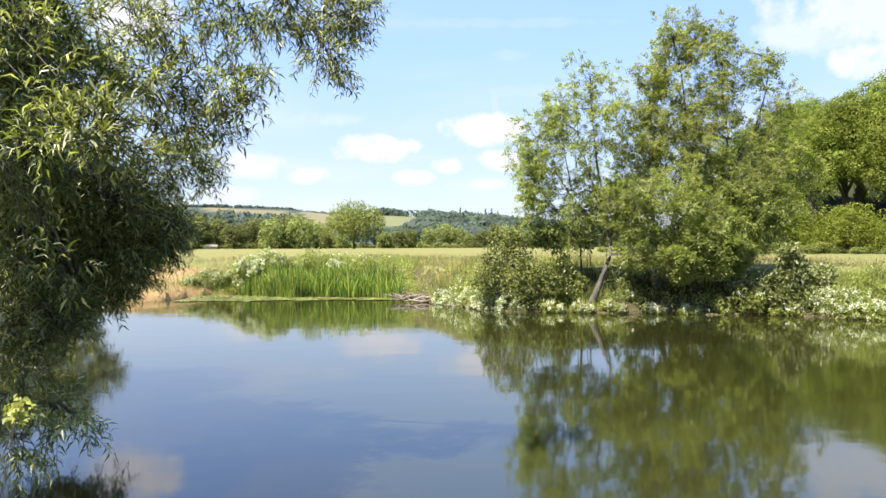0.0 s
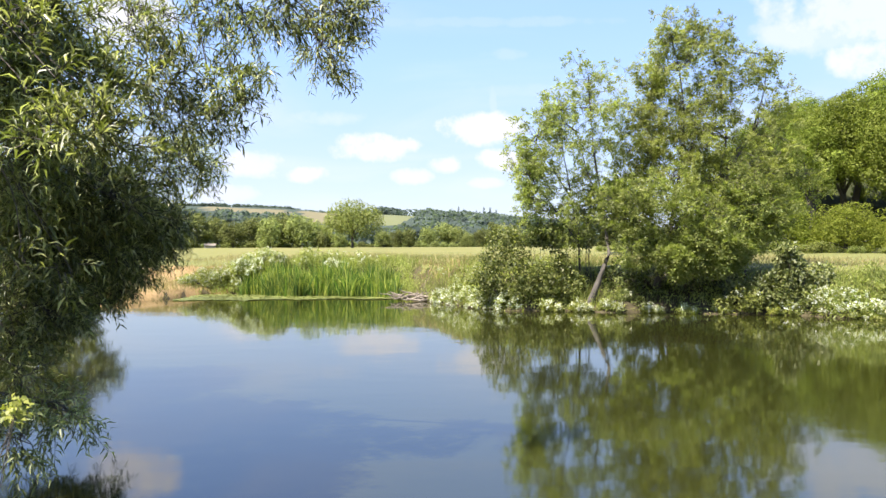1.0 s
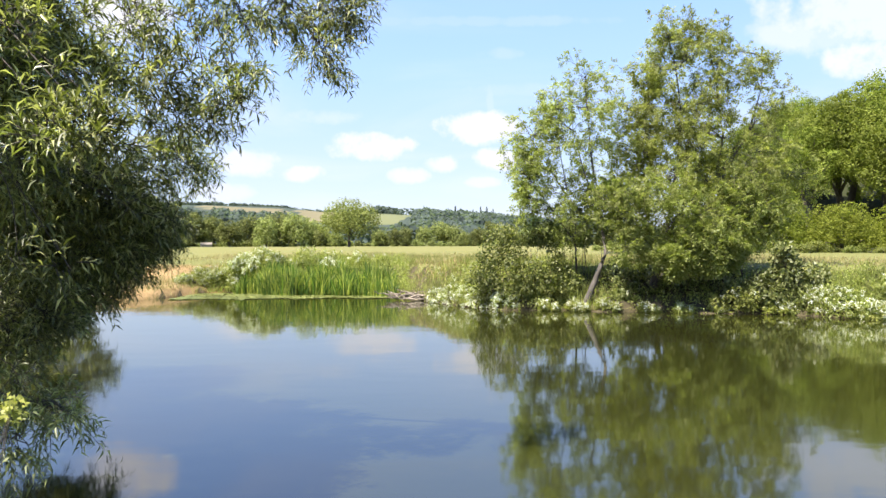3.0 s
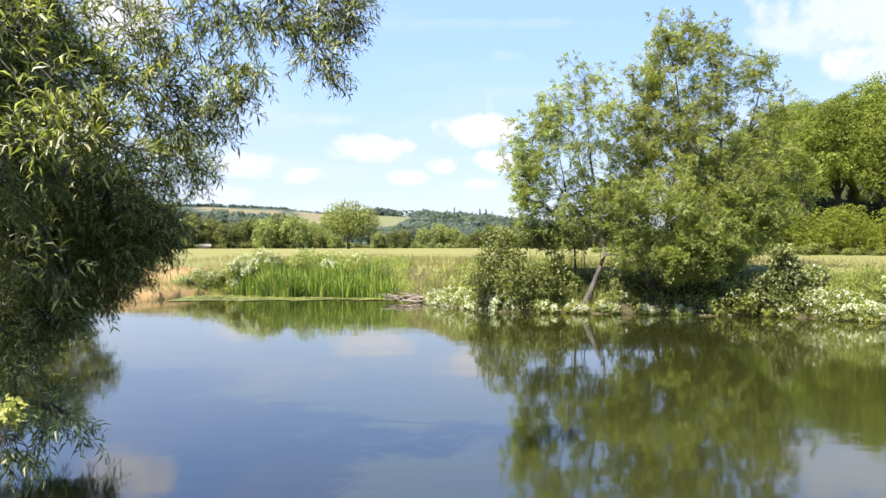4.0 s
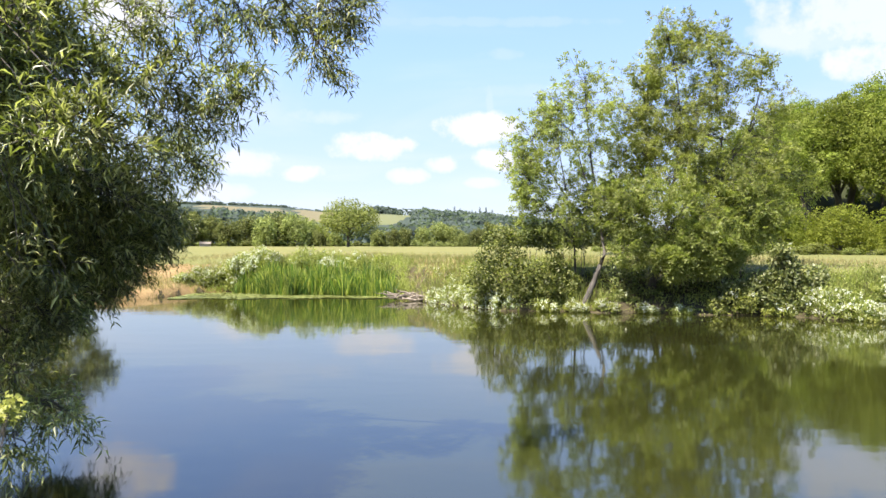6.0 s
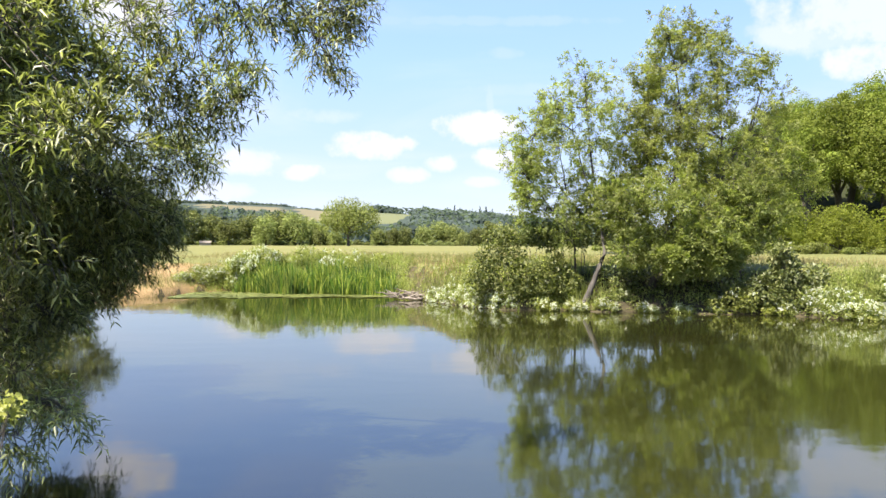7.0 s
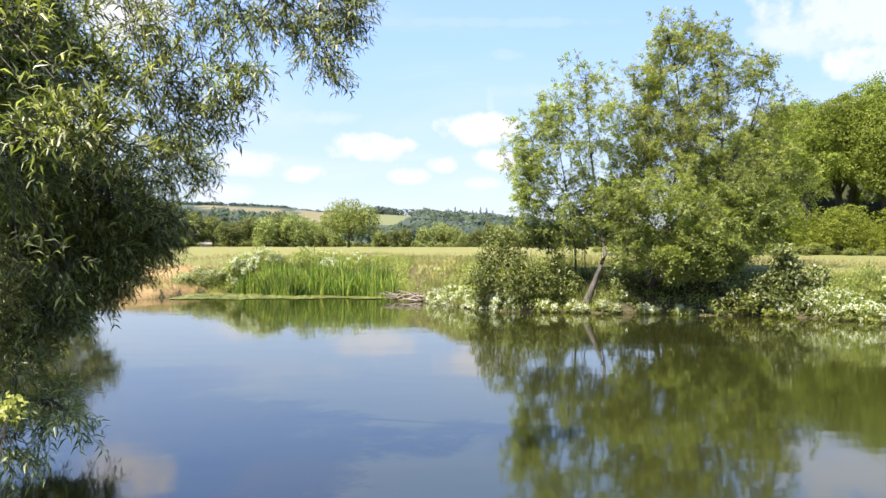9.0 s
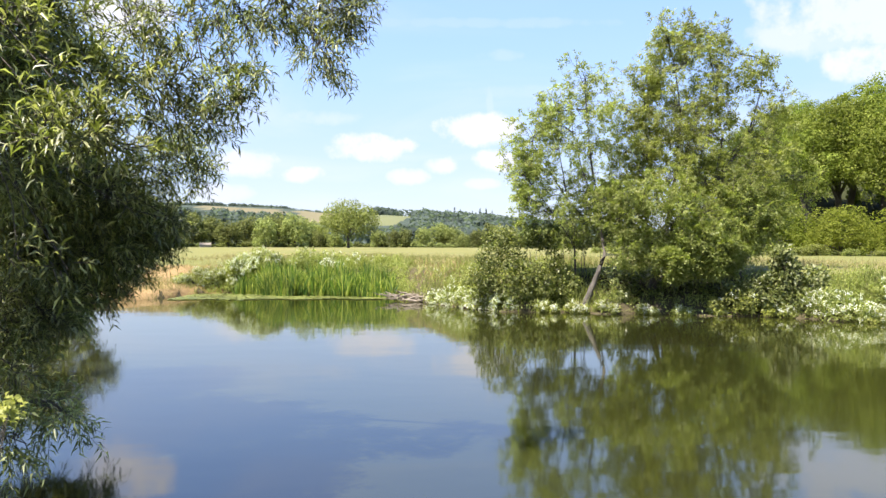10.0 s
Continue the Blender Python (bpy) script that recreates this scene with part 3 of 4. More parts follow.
bush("hazel_bush", "dark leafy hazel growing behind the slender ash",
     [(4.6, 29.3, 3.3, 0.65), (5.3, 29.4, 2.8, 0.7), (4.0, 29.1, 2.6, 0.6), (5.6, 29.3, 3.7, 0.55), (6.3, 29.2, 3.2, 0.6), (6.4, 29.3, 4.3, 0.6)], ELDER_LEAF, 0.13, 70, 10, 0.2, every=40)
# this bramble wears the darker elder leaf, so the hollow's shade is partly colour
bush("bramble_bush", "bramble thicket under the ash boughs, leaves coloured darker for shade",
     [(6.47, 28.5, 1.1, 0.80), (7.44, 28.4, 0.9, 0.75), (8.66, 28.3, 0.85, 0.7), (9.64, 28.2, 0.85, 0.7), (6.33, 27.7, 0.35, 0.4)], ELDER_LEAF, 0.13, 100, 10, 0.2)
bush("elder_bush", "dark leafy elder bush with pale upper shoots on the bank",
     [(11.75, 26.6, 2.05, 0.36), (11.9, 26.6, 1.60, 0.45), (12.05, 26.3, 1.05, 0.55), (11.35, 26.4, 1.15, 0.40), (10.75, 26.5, 0.95, 0.42), (10.45, 26.3, 0.50, 0.45), (11.2, 26.1, 0.55, 0.50), (12.0, 25.9, 0.45, 0.50), (12.6, 26.2, 0.95, 0.50), (10.0, 26.5, 0.75, 0.40), (12.9, 26.6, 1.3, 0.4)], ELDER_LEAF, 0.13, 66, 10, 0.17)
bush("nettle_clump", "pale green nettles at the foot of the elder", [(9.4, 26.3, 0.35, 0.34), (9.85, 26.15, 0.45, 0.40), (10.35, 26.0, 0.40, 0.36)], HERB_LEAF, 0.10, 46, 9, 0.16, 0.06, "herbs", woody=False)
bush("bramble_bush", "bramble thicket with sprays of white blossom by the water",
     [(12.9, 25.1, 0.60, 0.60), (13.39, 24.8, 0.35, 0.55), (14.2, 24.5, 0.40, 0.55), (12.16, 25.5, 0.38, 0.50), (12.76, 24.8, 0.20, 0.45), (13.51, 24.2, 0.18, 0.46), (14.6, 24.0, 0.35, 0.6), (14.5, 24.4, 0.9, 0.4)], BUSH_LEAF, 0.09, 70, 14, 0.2, 0.1)
bush("bramble_bush", "bramble and hemlock mass with white flower heads behind the reeds",
     [(-9.9, 38.6, 1.25, 0.75), (-9.1, 38.8, 1.75, 0.6), (-10.7, 38.4, 0.95, 0.7), (-8.4, 38.2, 1.5, 0.55), (-11.4, 38.2, 0.75, 0.6), (-10.3, 38.0, 0.5, 0.45), (-12.2, 38.4, 0.7, 0.6), (-12.8, 37.6, 0.5, 0.45), (-11.8, 38.1, 0.4, 0.4)], HERB_LEAF, 0.085, 170, 16, 0.22, 0.3)
for x, y, z, r, fl in ((-6.9, 38.7, 1.55, 0.78, 0.05), (-5.6, 38.9, 1.50, 0.73, 0.1), (-4.4, 38.8, 1.40, 0.68, 0.12), (-3.2, 38.6, 1.25, 0.68, 0.03)):
    bush("tall_herb_clump", "tall leafy green herbs rising behind the reed bed", [(x, y, z, r), (x + 0.6, y + 0.2, z - 0.3, r * 0.8), (x - 0.5, y, z - 0.4, r * 0.8)],
         HERB_LEAF, 0.09, 130, 16, 0.24, fl, "herbs", "herbs behind the reeds", woody=False)
for i, (x, y, z, r) in enumerate(((-0.25, 31.5, 0.2, 0.42), (0.3, 30.4, 0.3, 0.55), (0.85, 29.4, 0.3, 0.6), (1.4, 28.8, 0.3, 0.55), (2.0, 28.2, 0.25, 0.45), (3.6, 27.5, 0.15, 0.35), (4.6, 27.3, 0.15, 0.35), (5.6, 27.1, 0.2, 0.4), (7.0, 26.8, 0.12, 0.3), (8.2, 26.6, 0.1, 0.28), (9.3, 26.5, 0.1, 0.25), (11.4, 25.8, 0.12, 0.3), (12.4, 25.1, 0.2, 0.42), (13.0, 24.4, 0.15, 0.42), (13.6, 24.0, 0.15, 0.45), (14.3, 23.6, 0.18, 0.45), (12.4, 25.5, 0.65, 0.3), (14.2, 24.6, 1.0, 0.35))):
    bush("water_dropwort", "low waterside plant with white flower clusters", [(x, y, z, r * (0.65 if 3 < x < 9 else 1)), (x + r, y - 0.15, z - 0.05, r * (0.4 if 3 < x < 9 else 0.7))],
         HERB_LEAF, 0.09, 60, 10, 0.13, 0.85 if x < 2.2 else 0.32 if x > 11.9 else (0.32, 0.18, 0.3, 0.22)[i % 4], "waterside plant", "white-flowered plants along the waterline", woody=False)
for blobs in ([(-9.9, 38.0, 1.6, 0.42), (-9.4, 37.9, 1.4, 0.42), (-10.3, 37.8, 1.35, 0.38), (-9.6, 37.7, 1.1, 0.35)], [(-5.7, 37.6, 1.45, 0.28), (-5.2, 37.6, 1.35, 0.28)]):
    bush("hemlock_clump", "tall hemlock with flat white flower heads", blobs, HERB_LEAF, 0.10, 60, 8, 0.14, 0.5, "flowering herb", "white umbels by the reeds", woody=False)
for x, y, z, r in ((0.6, 31.2, 0.7, 0.6), (1.2, 30.4, 0.95, 0.65), (-0.1, 33.6, 0.95, 0.5)):
    bush("tall_herb_clump", "leafy yellow-green herbs on the dry bank", [(x, y, z, r), (x + 0.5, y + 0.3, z + 0.1, r * 0.7)], HERB_LEAF, 0.08, 110, 15, 0.2, 0.06, "herbs", "herbs on the bank", woody=False)


bush("marsh_plant", "small yellow-leaved plant at the waterline", [(10.85, 25.75, 0.10, 0.14), (11.0, 25.7, 0.14, 0.1)], NETTLE_LEAF, 0.08, 16, 6, 0.06, 0.0, "waterside plant", woody=False)


# ---------------------------------------------------------------- grasses and reeds
def blades(at, height, lean, width):
    """Tapering blades of three faces each that bow over."""
    n = len(at)
    h = height[:, None]
    w = np.broadcast_to(width, n)[:, None]
    turn = rng.random(n) * 2 * np.pi
    over = np.stack([np.cos(turn), np.sin(turn), 0 * turn], 1)
    face = rng.random(n) * np.pi
    side = np.stack([np.cos(face), 0.5 * np.sin(face), 0 * face], 1)
    rows = []
    for t, k in ((0, 1.0), (0.4, 0.95), (0.75, 0.7), (1.0, 0.12)):
        p = at + np.array([0, 0, 1.0]) * h * (t - 0.12 * lean[:, None] * t * t) + over * h * lean[:, None] * t * t
        rows += [p - side * w * k / 2, p + side * w * k / 2]
    v = np.stack(rows, 1).reshape(-1, 3)
    b = np.arange(n)[:, None] * 8
    f = np.concatenate([b + [0, 1, 3, 2], b + [2, 3, 5, 4], b + [4, 5, 7, 6]])
    return v, f


def bank_cover(name, label, xr, depth, n, leaf, size, keep, tall=0.35, thin=(0, 0)):
    x = rng.uniform(*xr, n)
    y = shore(x) + depth[0] + rng.random(n) * (depth[1] - depth[0])
    ok = keep(x) & ((x < 5.8) | (x > 10.4) | (rng.random(n) < 0.25)) & ((x < thin[0]) | (x > thin[1]) | (rng.random(n) < 0.2))
    x, y = x[ok], y[ok]
    lump = 0.5 + 0.5 * np.sin(x * 2.6 + 1.5 * np.sin(y * 2.1)) * np.sin(y * 1.7 + x * 0.8)
    z = np.maximum(ground_height(x, y), 0.0) + 0.03 + rng.random(len(x)) * tall * (0.4 + lump)
    out = np.tile([0.0, -0.5, 0.8], (len(x), 1))
    bag = Bag()
    bag.add(*simple_leaves(np.stack([x, y, z], 1), out, size, 9, 0.16, 0.5))
    tagged(new(name, bag.mesh(name, leaf)), label, "herbs", kind="stuff")


bank_cover("bank_herbs", "low leafy herbs and nettles covering the bank", (-13, 19), (-0.15, 2.8), 9000, HERB_LEAF, 0.075, lambda x: (x > 0.3) & (np.abs(x - 5.2) > 0.5) | ((x > -12.0) & (x < -1.6)) | (x > -12.0) & (x < 0.3) & (rng.random(len(x)) < 0.12), 0.35, (10.0, 13.2))


def reed_bed():
    n = 3600
    x = rng.uniform(-10.1, -2.2, n)
    y = shore(x) - 0.75 + rng.random(n) * 1.35
    z = np.clip(ground_height(x, y), -0.25, 0.3)
    clump = 0.5 + 0.5 * np.sin(x * 3.1 + 2 * np.sin(y * 2.0)) * np.sin(x * 1.1 + 0.5)
    top = 0.72 + 0.40 * clump + rng.normal(size=n) * 0.14 + 0.12 * np.sin(x * 5.0)
    top *= np.interp(x, [-10.1, -8.8, -5.0, -3.0, -2.2], [0.75, 1.15, 1.25, 1.15, 0.75])
    bag = Bag()
    bag.add(*blades(np.stack([x, y, z], 1), top, np.abs(rng.normal(size=n)) * 0.28, rng.uniform(0.03, 0.06, n)))
    ob = new("reed_bed", bag.mesh("reed_bed", REED_LEAF))
    tagged(ob, "dense bed of upright bright green reeds in the shallows", "reeds", kind="stuff")


reed_bed()


def grass(name, label, leaf, n, xr, depth, tall, width=0.014, keep=None):
    x = rng.uniform(*xr, n)
    s = depth[0] + rng.random(n) ** 1.6 * (depth[1] - depth[0])
    y = shore(x) + s
    z = ground_height(x, y)
    patchy = 0.75 + 0.5 * np.sin(x * 1.3 + np.sin(y * 0.7) * 2) * np.sin(y * 0.9 + 1.0)
    h = tall * patchy * (0.7 + 0.6 * rng.random(n))
    if keep is not None:
        ok = keep(x, y)
        x, y, z, h = x[ok], y[ok], z[ok], h[ok]
    bag = Bag()
    bag.add(*blades(np.stack([x, y, z - 0.03], 1), h, 0.1 + np.abs(rng.normal(size=len(x))) * 0.35, width))
    tagged(new(name, bag.mesh(name, leaf)), label, "grass", kind="stuff")


grass("dry_grass", "tall dry golden grass along the meadow edge", DRY_GRASS, 26000, (-16, 20), (0.8, 26), 0.36, 0.016, lambda x, y: (y - shore(x) > 4.5) | (x > -2.0) & (x < 1.2) | (x < -11.8))
grass("straw_grass", "bleached straw-coloured grass on the open bank", DRY_GRASS, 3500, (-16, -10.6), (-0.1, 9), 0.2, 0.02)
grass("meadow_grass", "green and straw meadow grass above the bank", GREEN_GRASS, 19000, (-16, 20), (0.3, 22), 0.40, 0.016, lambda x, y: (x < 10.2) & (x > -11.0) | (y - shore(x) < 2.6) & (x > 0))
grass("bank_grass", "lush green grass on the bank slope", HERB_LEAF, 17000, (-15, 20), (0.0, 5.0), 0.45, 0.018, lambda x, y: (x > -0.2) & ((x < 5.8) | (x > 10.4)) & ((x < 10) | (y - shore(x) < 2.4)) | (x < -1.2) & (x > -12.2) | (rng.random(len(x)) < 0.5) & (x > -12.2) & (x < 0))
grass("tall_grass", "tall yellow-green grass above the brambles", GREEN_GRASS, 3600, (12.6, 19), (0.6, 2.4), 0.5, 0.022)
grass("sedge", "reddish brown seeding dock and sedge on the bank", SEDGE_HEAD, 260, (-1.4, 1.0), (1.6, 5.0), 0.48, 0.03)


def floating_mat():
    """Small round leaves afloat before the reeds."""
    n = 6800
    x = rng.uniform(-12.0, -1.8, n)
    front = np.interp(x, [-11.2, -10.0, -8.0, -5.0, -2.0], [33.6, 33.5, 33.7, 34.0, 33.9]) + 0.2 * np.sin(x * 2.3)
    y = front + rng.random(n) ** 1.4 * (shore(x) + 0.3 - front)
    r = 0.05 + 0.06 * rng.random(n)
    turn = rng.random(n) * 6.28
    d = np.stack([np.cos(turn), np.sin(turn), 0 * turn], 1)
    at = np.stack([x, y, 0.006 + 0.03 * rng.random(n)], 1)
    up = np.array([0, 0, 1.0]) + rand_dir(n) * 0.18
    bag = Bag()
    bag.add(*leaves(at, d, up, r * 2, r * 1.8))
    tagged(new("floating_leaves", bag.mesh("floating_leaves", MAT_LEAF)), "pale green floating leaf mat before the reeds", "water plants", kind="stuff")


floating_mat()


def driftwood():
    ob = tagged(new("driftwood_pile"), "tangle of bleached dead branches at the water's edge", "driftwood")
    for i in range(34):
        a = np.array([-2.3 + 2.0 * rng.random(), 32.3 + 0.9 * rng.random(), 0.02 + 0.22 * rng.random()])
        b = a + np.array([rng.choice([-1, 1]) * rng.uniform(0.4, 1.1), rng.uniform(-0.3, 0.3), rng.uniform(-0.02, 0.28)])
        bag = Bag()
        bag.add(*tube(bowed(a, b, rng.uniform(-0.05, 0.12), 6), np.linspace(rng.uniform(0.02, 0.05), 0.01, 6), 6))
        part("branch", bag.mesh("branch", DEAD_WOOD, smooth=True), ob)


driftwood()


# ---------------------------------------------------------------- woods and hedgerow
def wood_tree(name, label, height, spread, lobes, quads, size, leaf, category_group="", low=0.16):
    """A broad tree: short trunk, boughs, and a crown of several leaning domes, each of rounded sprays with dark hollows between them."""
    wood, crown = Bag(), Bag()
    wood.add(*tube(bowed((0, 0, -0.5), (0.2, 0.1, height * 0.62), 0.0, 6), np.linspace(0.03, 0.010, 6) * height, 8))
    base, turn = height * low, rng.random() * 6.28
    for j in range(lobes):
        big = spread * rng.uniform(0.17, 0.29)
        share = (j + 0.5) / lobes
        a = turn + j * 2.39996 + rng.uniform(-0.4, 0.4)
        z = base + 0.6 * big + (height - base - 1.75 * big) * share ** 0.85
        away = (spread * 0.5 - big) * math.sqrt(max(0.0, 1 - max(0.0, share * 1.45 - 0.45) ** 2)) * rng.uniform(0.8, 1.2)
        c = np.array([np.cos(a) * away, np.sin(a) * away, z])
        wood.add(*tube(bowed((0, 0, max(0.2, c[2] * 0.55)), c, 0.3, 5), np.linspace(0.012, 0.004, 5) * height, 5))
        for i in range(11):
            b = i * 2.39996 + j
            up_share = 1 - 1.7 * (i + 0.5) / 11
            flat = math.sqrt(max(0.0, 1 - up_share * up_share))
            d = np.array([np.cos(b) * flat, np.sin(b) * flat, up_share * 0.9])
            r = big * rng.uniform(0.36, 0.54)
            at, out = in_blob(quads, (*(c + d * big * rng.uniform(0.6, 0.85)), r, r, r * 0.8), 0.62)
            ok = out @ d > -0.35
            at, out = at[ok], out[ok]
            n = len(at)
            up = unit(out + rand_dir(n) * 0.5 + [0, 0, 0.1])
            way = unit(np.cross(up, rand_dir(n)) + [0, 0, -0.2])
            ln = size * (0.6 + 0.8 * rng.random(n))
            crown.add(*leaves(at, way, up, ln, ln * 0.7))
        n = quads
        at, out = in_blob(n, (*c, big * 0.6, big * 0.6, big * 0.55), 0.2)
        crown.add(*leaves(at, rand_dir(n), rand_dir(n), size * 1.5, size * 1.0))
    return tree_thing(name, wood, DARK_BARK, crown, leaf, label, category_group)


def scaled(x, y, z, turn, s, tall=1.0):
    return Matrix.LocRotScale((x, y, z), Euler((0, 0, turn)), (s, s, s * tall))


def woodland():
    label, group = "broadleaf tree in the wood on the hillside", "wood on the hillside"
    front = [wood_tree("woodland_tree", "tall full-leaved tree at the front of the wood", 15.0, 10.5, 10, 210, 0.20, WOOD_LEAF, group, 0.30) for _ in range(3)]
    close = [wood_tree("woodland_tree", label, 14.0, 9.5, 11, 60, 0.42, WOOD_LEAF, group, 0.12) for _ in range(2)]
    hidden = [wood_tree("woodland_tree", label, 14.0, 10.0, 8, 24, 0.85, WOOD_LEAF, group) for _ in range(2)]
    free = {id(k): list(k) for k in (front, close, hidden)}

    def plant(kinds, x, y, size, tall):
        m = scaled(x, y, ground_at(x, y) - 0.2, rng.random() * 6.28, size, tall)
        if free[id(kinds)]:
            free[id(kinds)].pop().matrix_basis = m
        else:
            copy_thing(kinds[rng.integers(len(kinds))], m)

    # the trees that stand over the meadow: across, away, height
    for x, y, h in ((44.5, 74, 15.8), (45.6, 79, 15.6), (41.2, 80, 15.0), (44.7, 84, 13.4), (37.4, 79, 11.0), (40.3, 86, 10.4), (51.5, 110, 10.5), (47.0, 104, 9.0), (57.5, 130, 12.6), (56.3, 137, 13.4), (52.5, 134, 12.4),
                    (48.8, 136, 11.6), (45.5, 138, 9.5), (50.8, 80, 15.6), (51.0, 88, 15.5), (56.0, 78, 15.5), (61.0, 86, 16.0)):
        plant(front, x, y, 1.04 * h / 15.0 * rng.uniform(0.95, 1.04), 1.0)
    # the shaded trees under and behind them
    for i in range(8):
        plant(close, 35 + 3.0 * i, 89 + rng.uniform(-2, 2), rng.uniform(0.42, 0.56), 1.0)
    for i in range(7):
        plant(close, 40 + 3.6 * i, 97 + rng.uniform(-2, 2), rng.uniform(0.5, 0.6), 1.0)
    # the ridge behind them
    for x, y, h in ((71.9, 150, 19.0), (72.9, 144, 19.6), (78.2, 150, 20.8), (75.9, 140, 17.6), (84.0, 146, 15.0), (62.6, 150, 14.0), (67.0, 156, 15.8), (58.0, 148, 11.0), (53.5, 146, 8.0)):
        plant(close, x, y, 0.92 * h / 14.0, 1.0)
    for j, y in enumerate(np.arange(98, 330, 12.0)):
        for i in range(12):
            x = 0.29 * y + 6 + i * 11.0 + 5 * (j % 2) + rng.uniform(-2.5, 2.5)
            yy = y + rng.uniform(-2.5, 2.5)
            if x / yy > 0.75:
                continue
            plant(close if y < 140 and x / yy < 0.62 else hidden, x, yy, rng.uniform(0.5, 0.66) * (0.7 if x / yy < 0.36 else 1.0), 1.0)


woodland()


def woodland_edge():
    group = "scrub along the wood's edge"
    kinds = [wood_tree("scrub_bush", "rounded pale scrub bush at the edge of the wood", 4.0, 4.6, 7, 34, 0.24, BUSH_LEAF, group, 0.0) for _ in range(2)]
    free = list(kinds)

    def scrub(x, y, size, tall=1.0):
        m = scaled(x, y, ground_at(x, y) - 0.15, rng.random() * 6.28, size, tall)
        if free:
            free.pop().matrix_basis = m
        else:
            copy_thing(kinds[rng.integers(2)], m)

    # pale low bushes where the meadow ends, dark spreading thorn behind them
    for i in range(22):
        scrub(22 + 1.35 * i + rng.uniform(-0.9, 0.9), 64 + rng.uniform(-2, 2), rng.uniform(0.38, 0.85), rng.uniform(0.7, 1.0))
    for i in range(22):
        scrub(19 + 2.2 * i, 96 + 5 * i + rng.uniform(-2, 2), rng.uniform(0.5, 0.95))
    # across, away, height; two kinds of leaf
    thorn = {leaf.name: wood_tree("thorn_tree", text, 5.6, 6.6, 10, 130, 0.15, leaf, "thorn trees at the meadow's end", -0.06)
             for leaf, text in ((EDGE_LEAF, "spreading yellow-green thorn tree at the meadow's end"), (THORN_LEAF, "dark spreading thorn tree at the meadow's end"))}
    first = dict(thorn)
    for x, y, h, leaf in ((22.9, 66, 4.7, EDGE_LEAF), (26.1, 70, 5.3, EDGE_LEAF), (29.9, 70, 5.3, THORN_LEAF), (33.8, 70, 5.3, EDGE_LEAF),
                          (34.6, 67, 5.2, THORN_LEAF), (37.7, 70, 6.3, EDGE_LEAF), (42.0, 69, 6.9, EDGE_LEAF), (46.0, 69, 6.9, THORN_LEAF), (50.0, 70, 6.9, EDGE_LEAF)):
        m = scaled(x, y, ground_at(x, y) - 0.1, rng.random() * 6.28, h / 5.6 * rng.uniform(0.85, 1.3), rng.uniform(0.85, 1.05))
        if leaf.name in first:
            first.pop(leaf.name).matrix_basis = m
        else:
            copy_thing(thorn[leaf.name], m)


woodland_edge()


def hedgerow():
    group = "trees along the far hedgerow"
    kinds = [wood_tree("hedgerow_tree", "rounded tree in the hedgerow across the meadow", 13.0, 13.0, 10, 56, 0.55, FAR_LEAF, group, 0.0) for _ in range(3)]
    free = list(kinds)
    # across, away, height as a share of 13 m
    for x, y, s in ((-106, 300, 1.04), (-99, 302, 1.06), (-92, 306, 0.98), (-81, 290, 0.83), (-79, 312, 0.99), (-68, 294, 0.87), (-66, 306, 1.14), (-58, 300, 1.02), (-54, 312, 0.82), (-48, 300, 0.59), (-41, 292, 0.48), (-25, 300, 0.56), (-19, 296, 0.46), (-15, 302, 0.56), (-8, 310, 0.61), (-1, 316, 0.82), (4, 312, 0.67), (8, 294, 0.45), (13, 300, 0.54), (19, 306, 0.64), (25, 300, 0.66), (32, 300, 0.59), (40, 305, 0.64), (47, 300, 0.66), (55, 302, 0.6), (63, 298, 0.7), (71, 304, 0.62), (79, 300, 0.7), (87, 303, 0.66)):
        m = scaled(x, y, ground_at(x, y) - 0.4, rng.random() * 6.28, s * 1.02, rng.uniform(0.98, 1.12))
        if free:
            free.pop().matrix_basis = m
        else:
            copy_thing(kinds[rng.integers(3)], m)
    oak = wood_tree("oak_tree", "broad pale green oak standing in the meadow", 14.5, 18.0, 13, 90, 0.42, OAK_LEAF, "", 0.12)
    oak.matrix_basis = scaled(-31.5, 255, ground_at(-31.5, 255), 0.6, 1.22)
    low = wood_tree("hedge_bush", "low clipped-looking hedge bush along the field", 3.2, 5.0, 6, 20, 0.5, FAR_LEAF, "low hedge across the meadow", 0.0)
    low.matrix_basis = scaled(-120, 290, ground_at(-120, 290), 0, 1)
    for i in range(1, 60):
        x = -120 + i * 3.6
        y = 301 + rng.uniform(-2, 2)
        copy_thing(low, scaled(x, y, ground_at(x, y) - 0.3, rng.random() * 6.28, rng.uniform(0.6, 1.1)))


hedgerow()


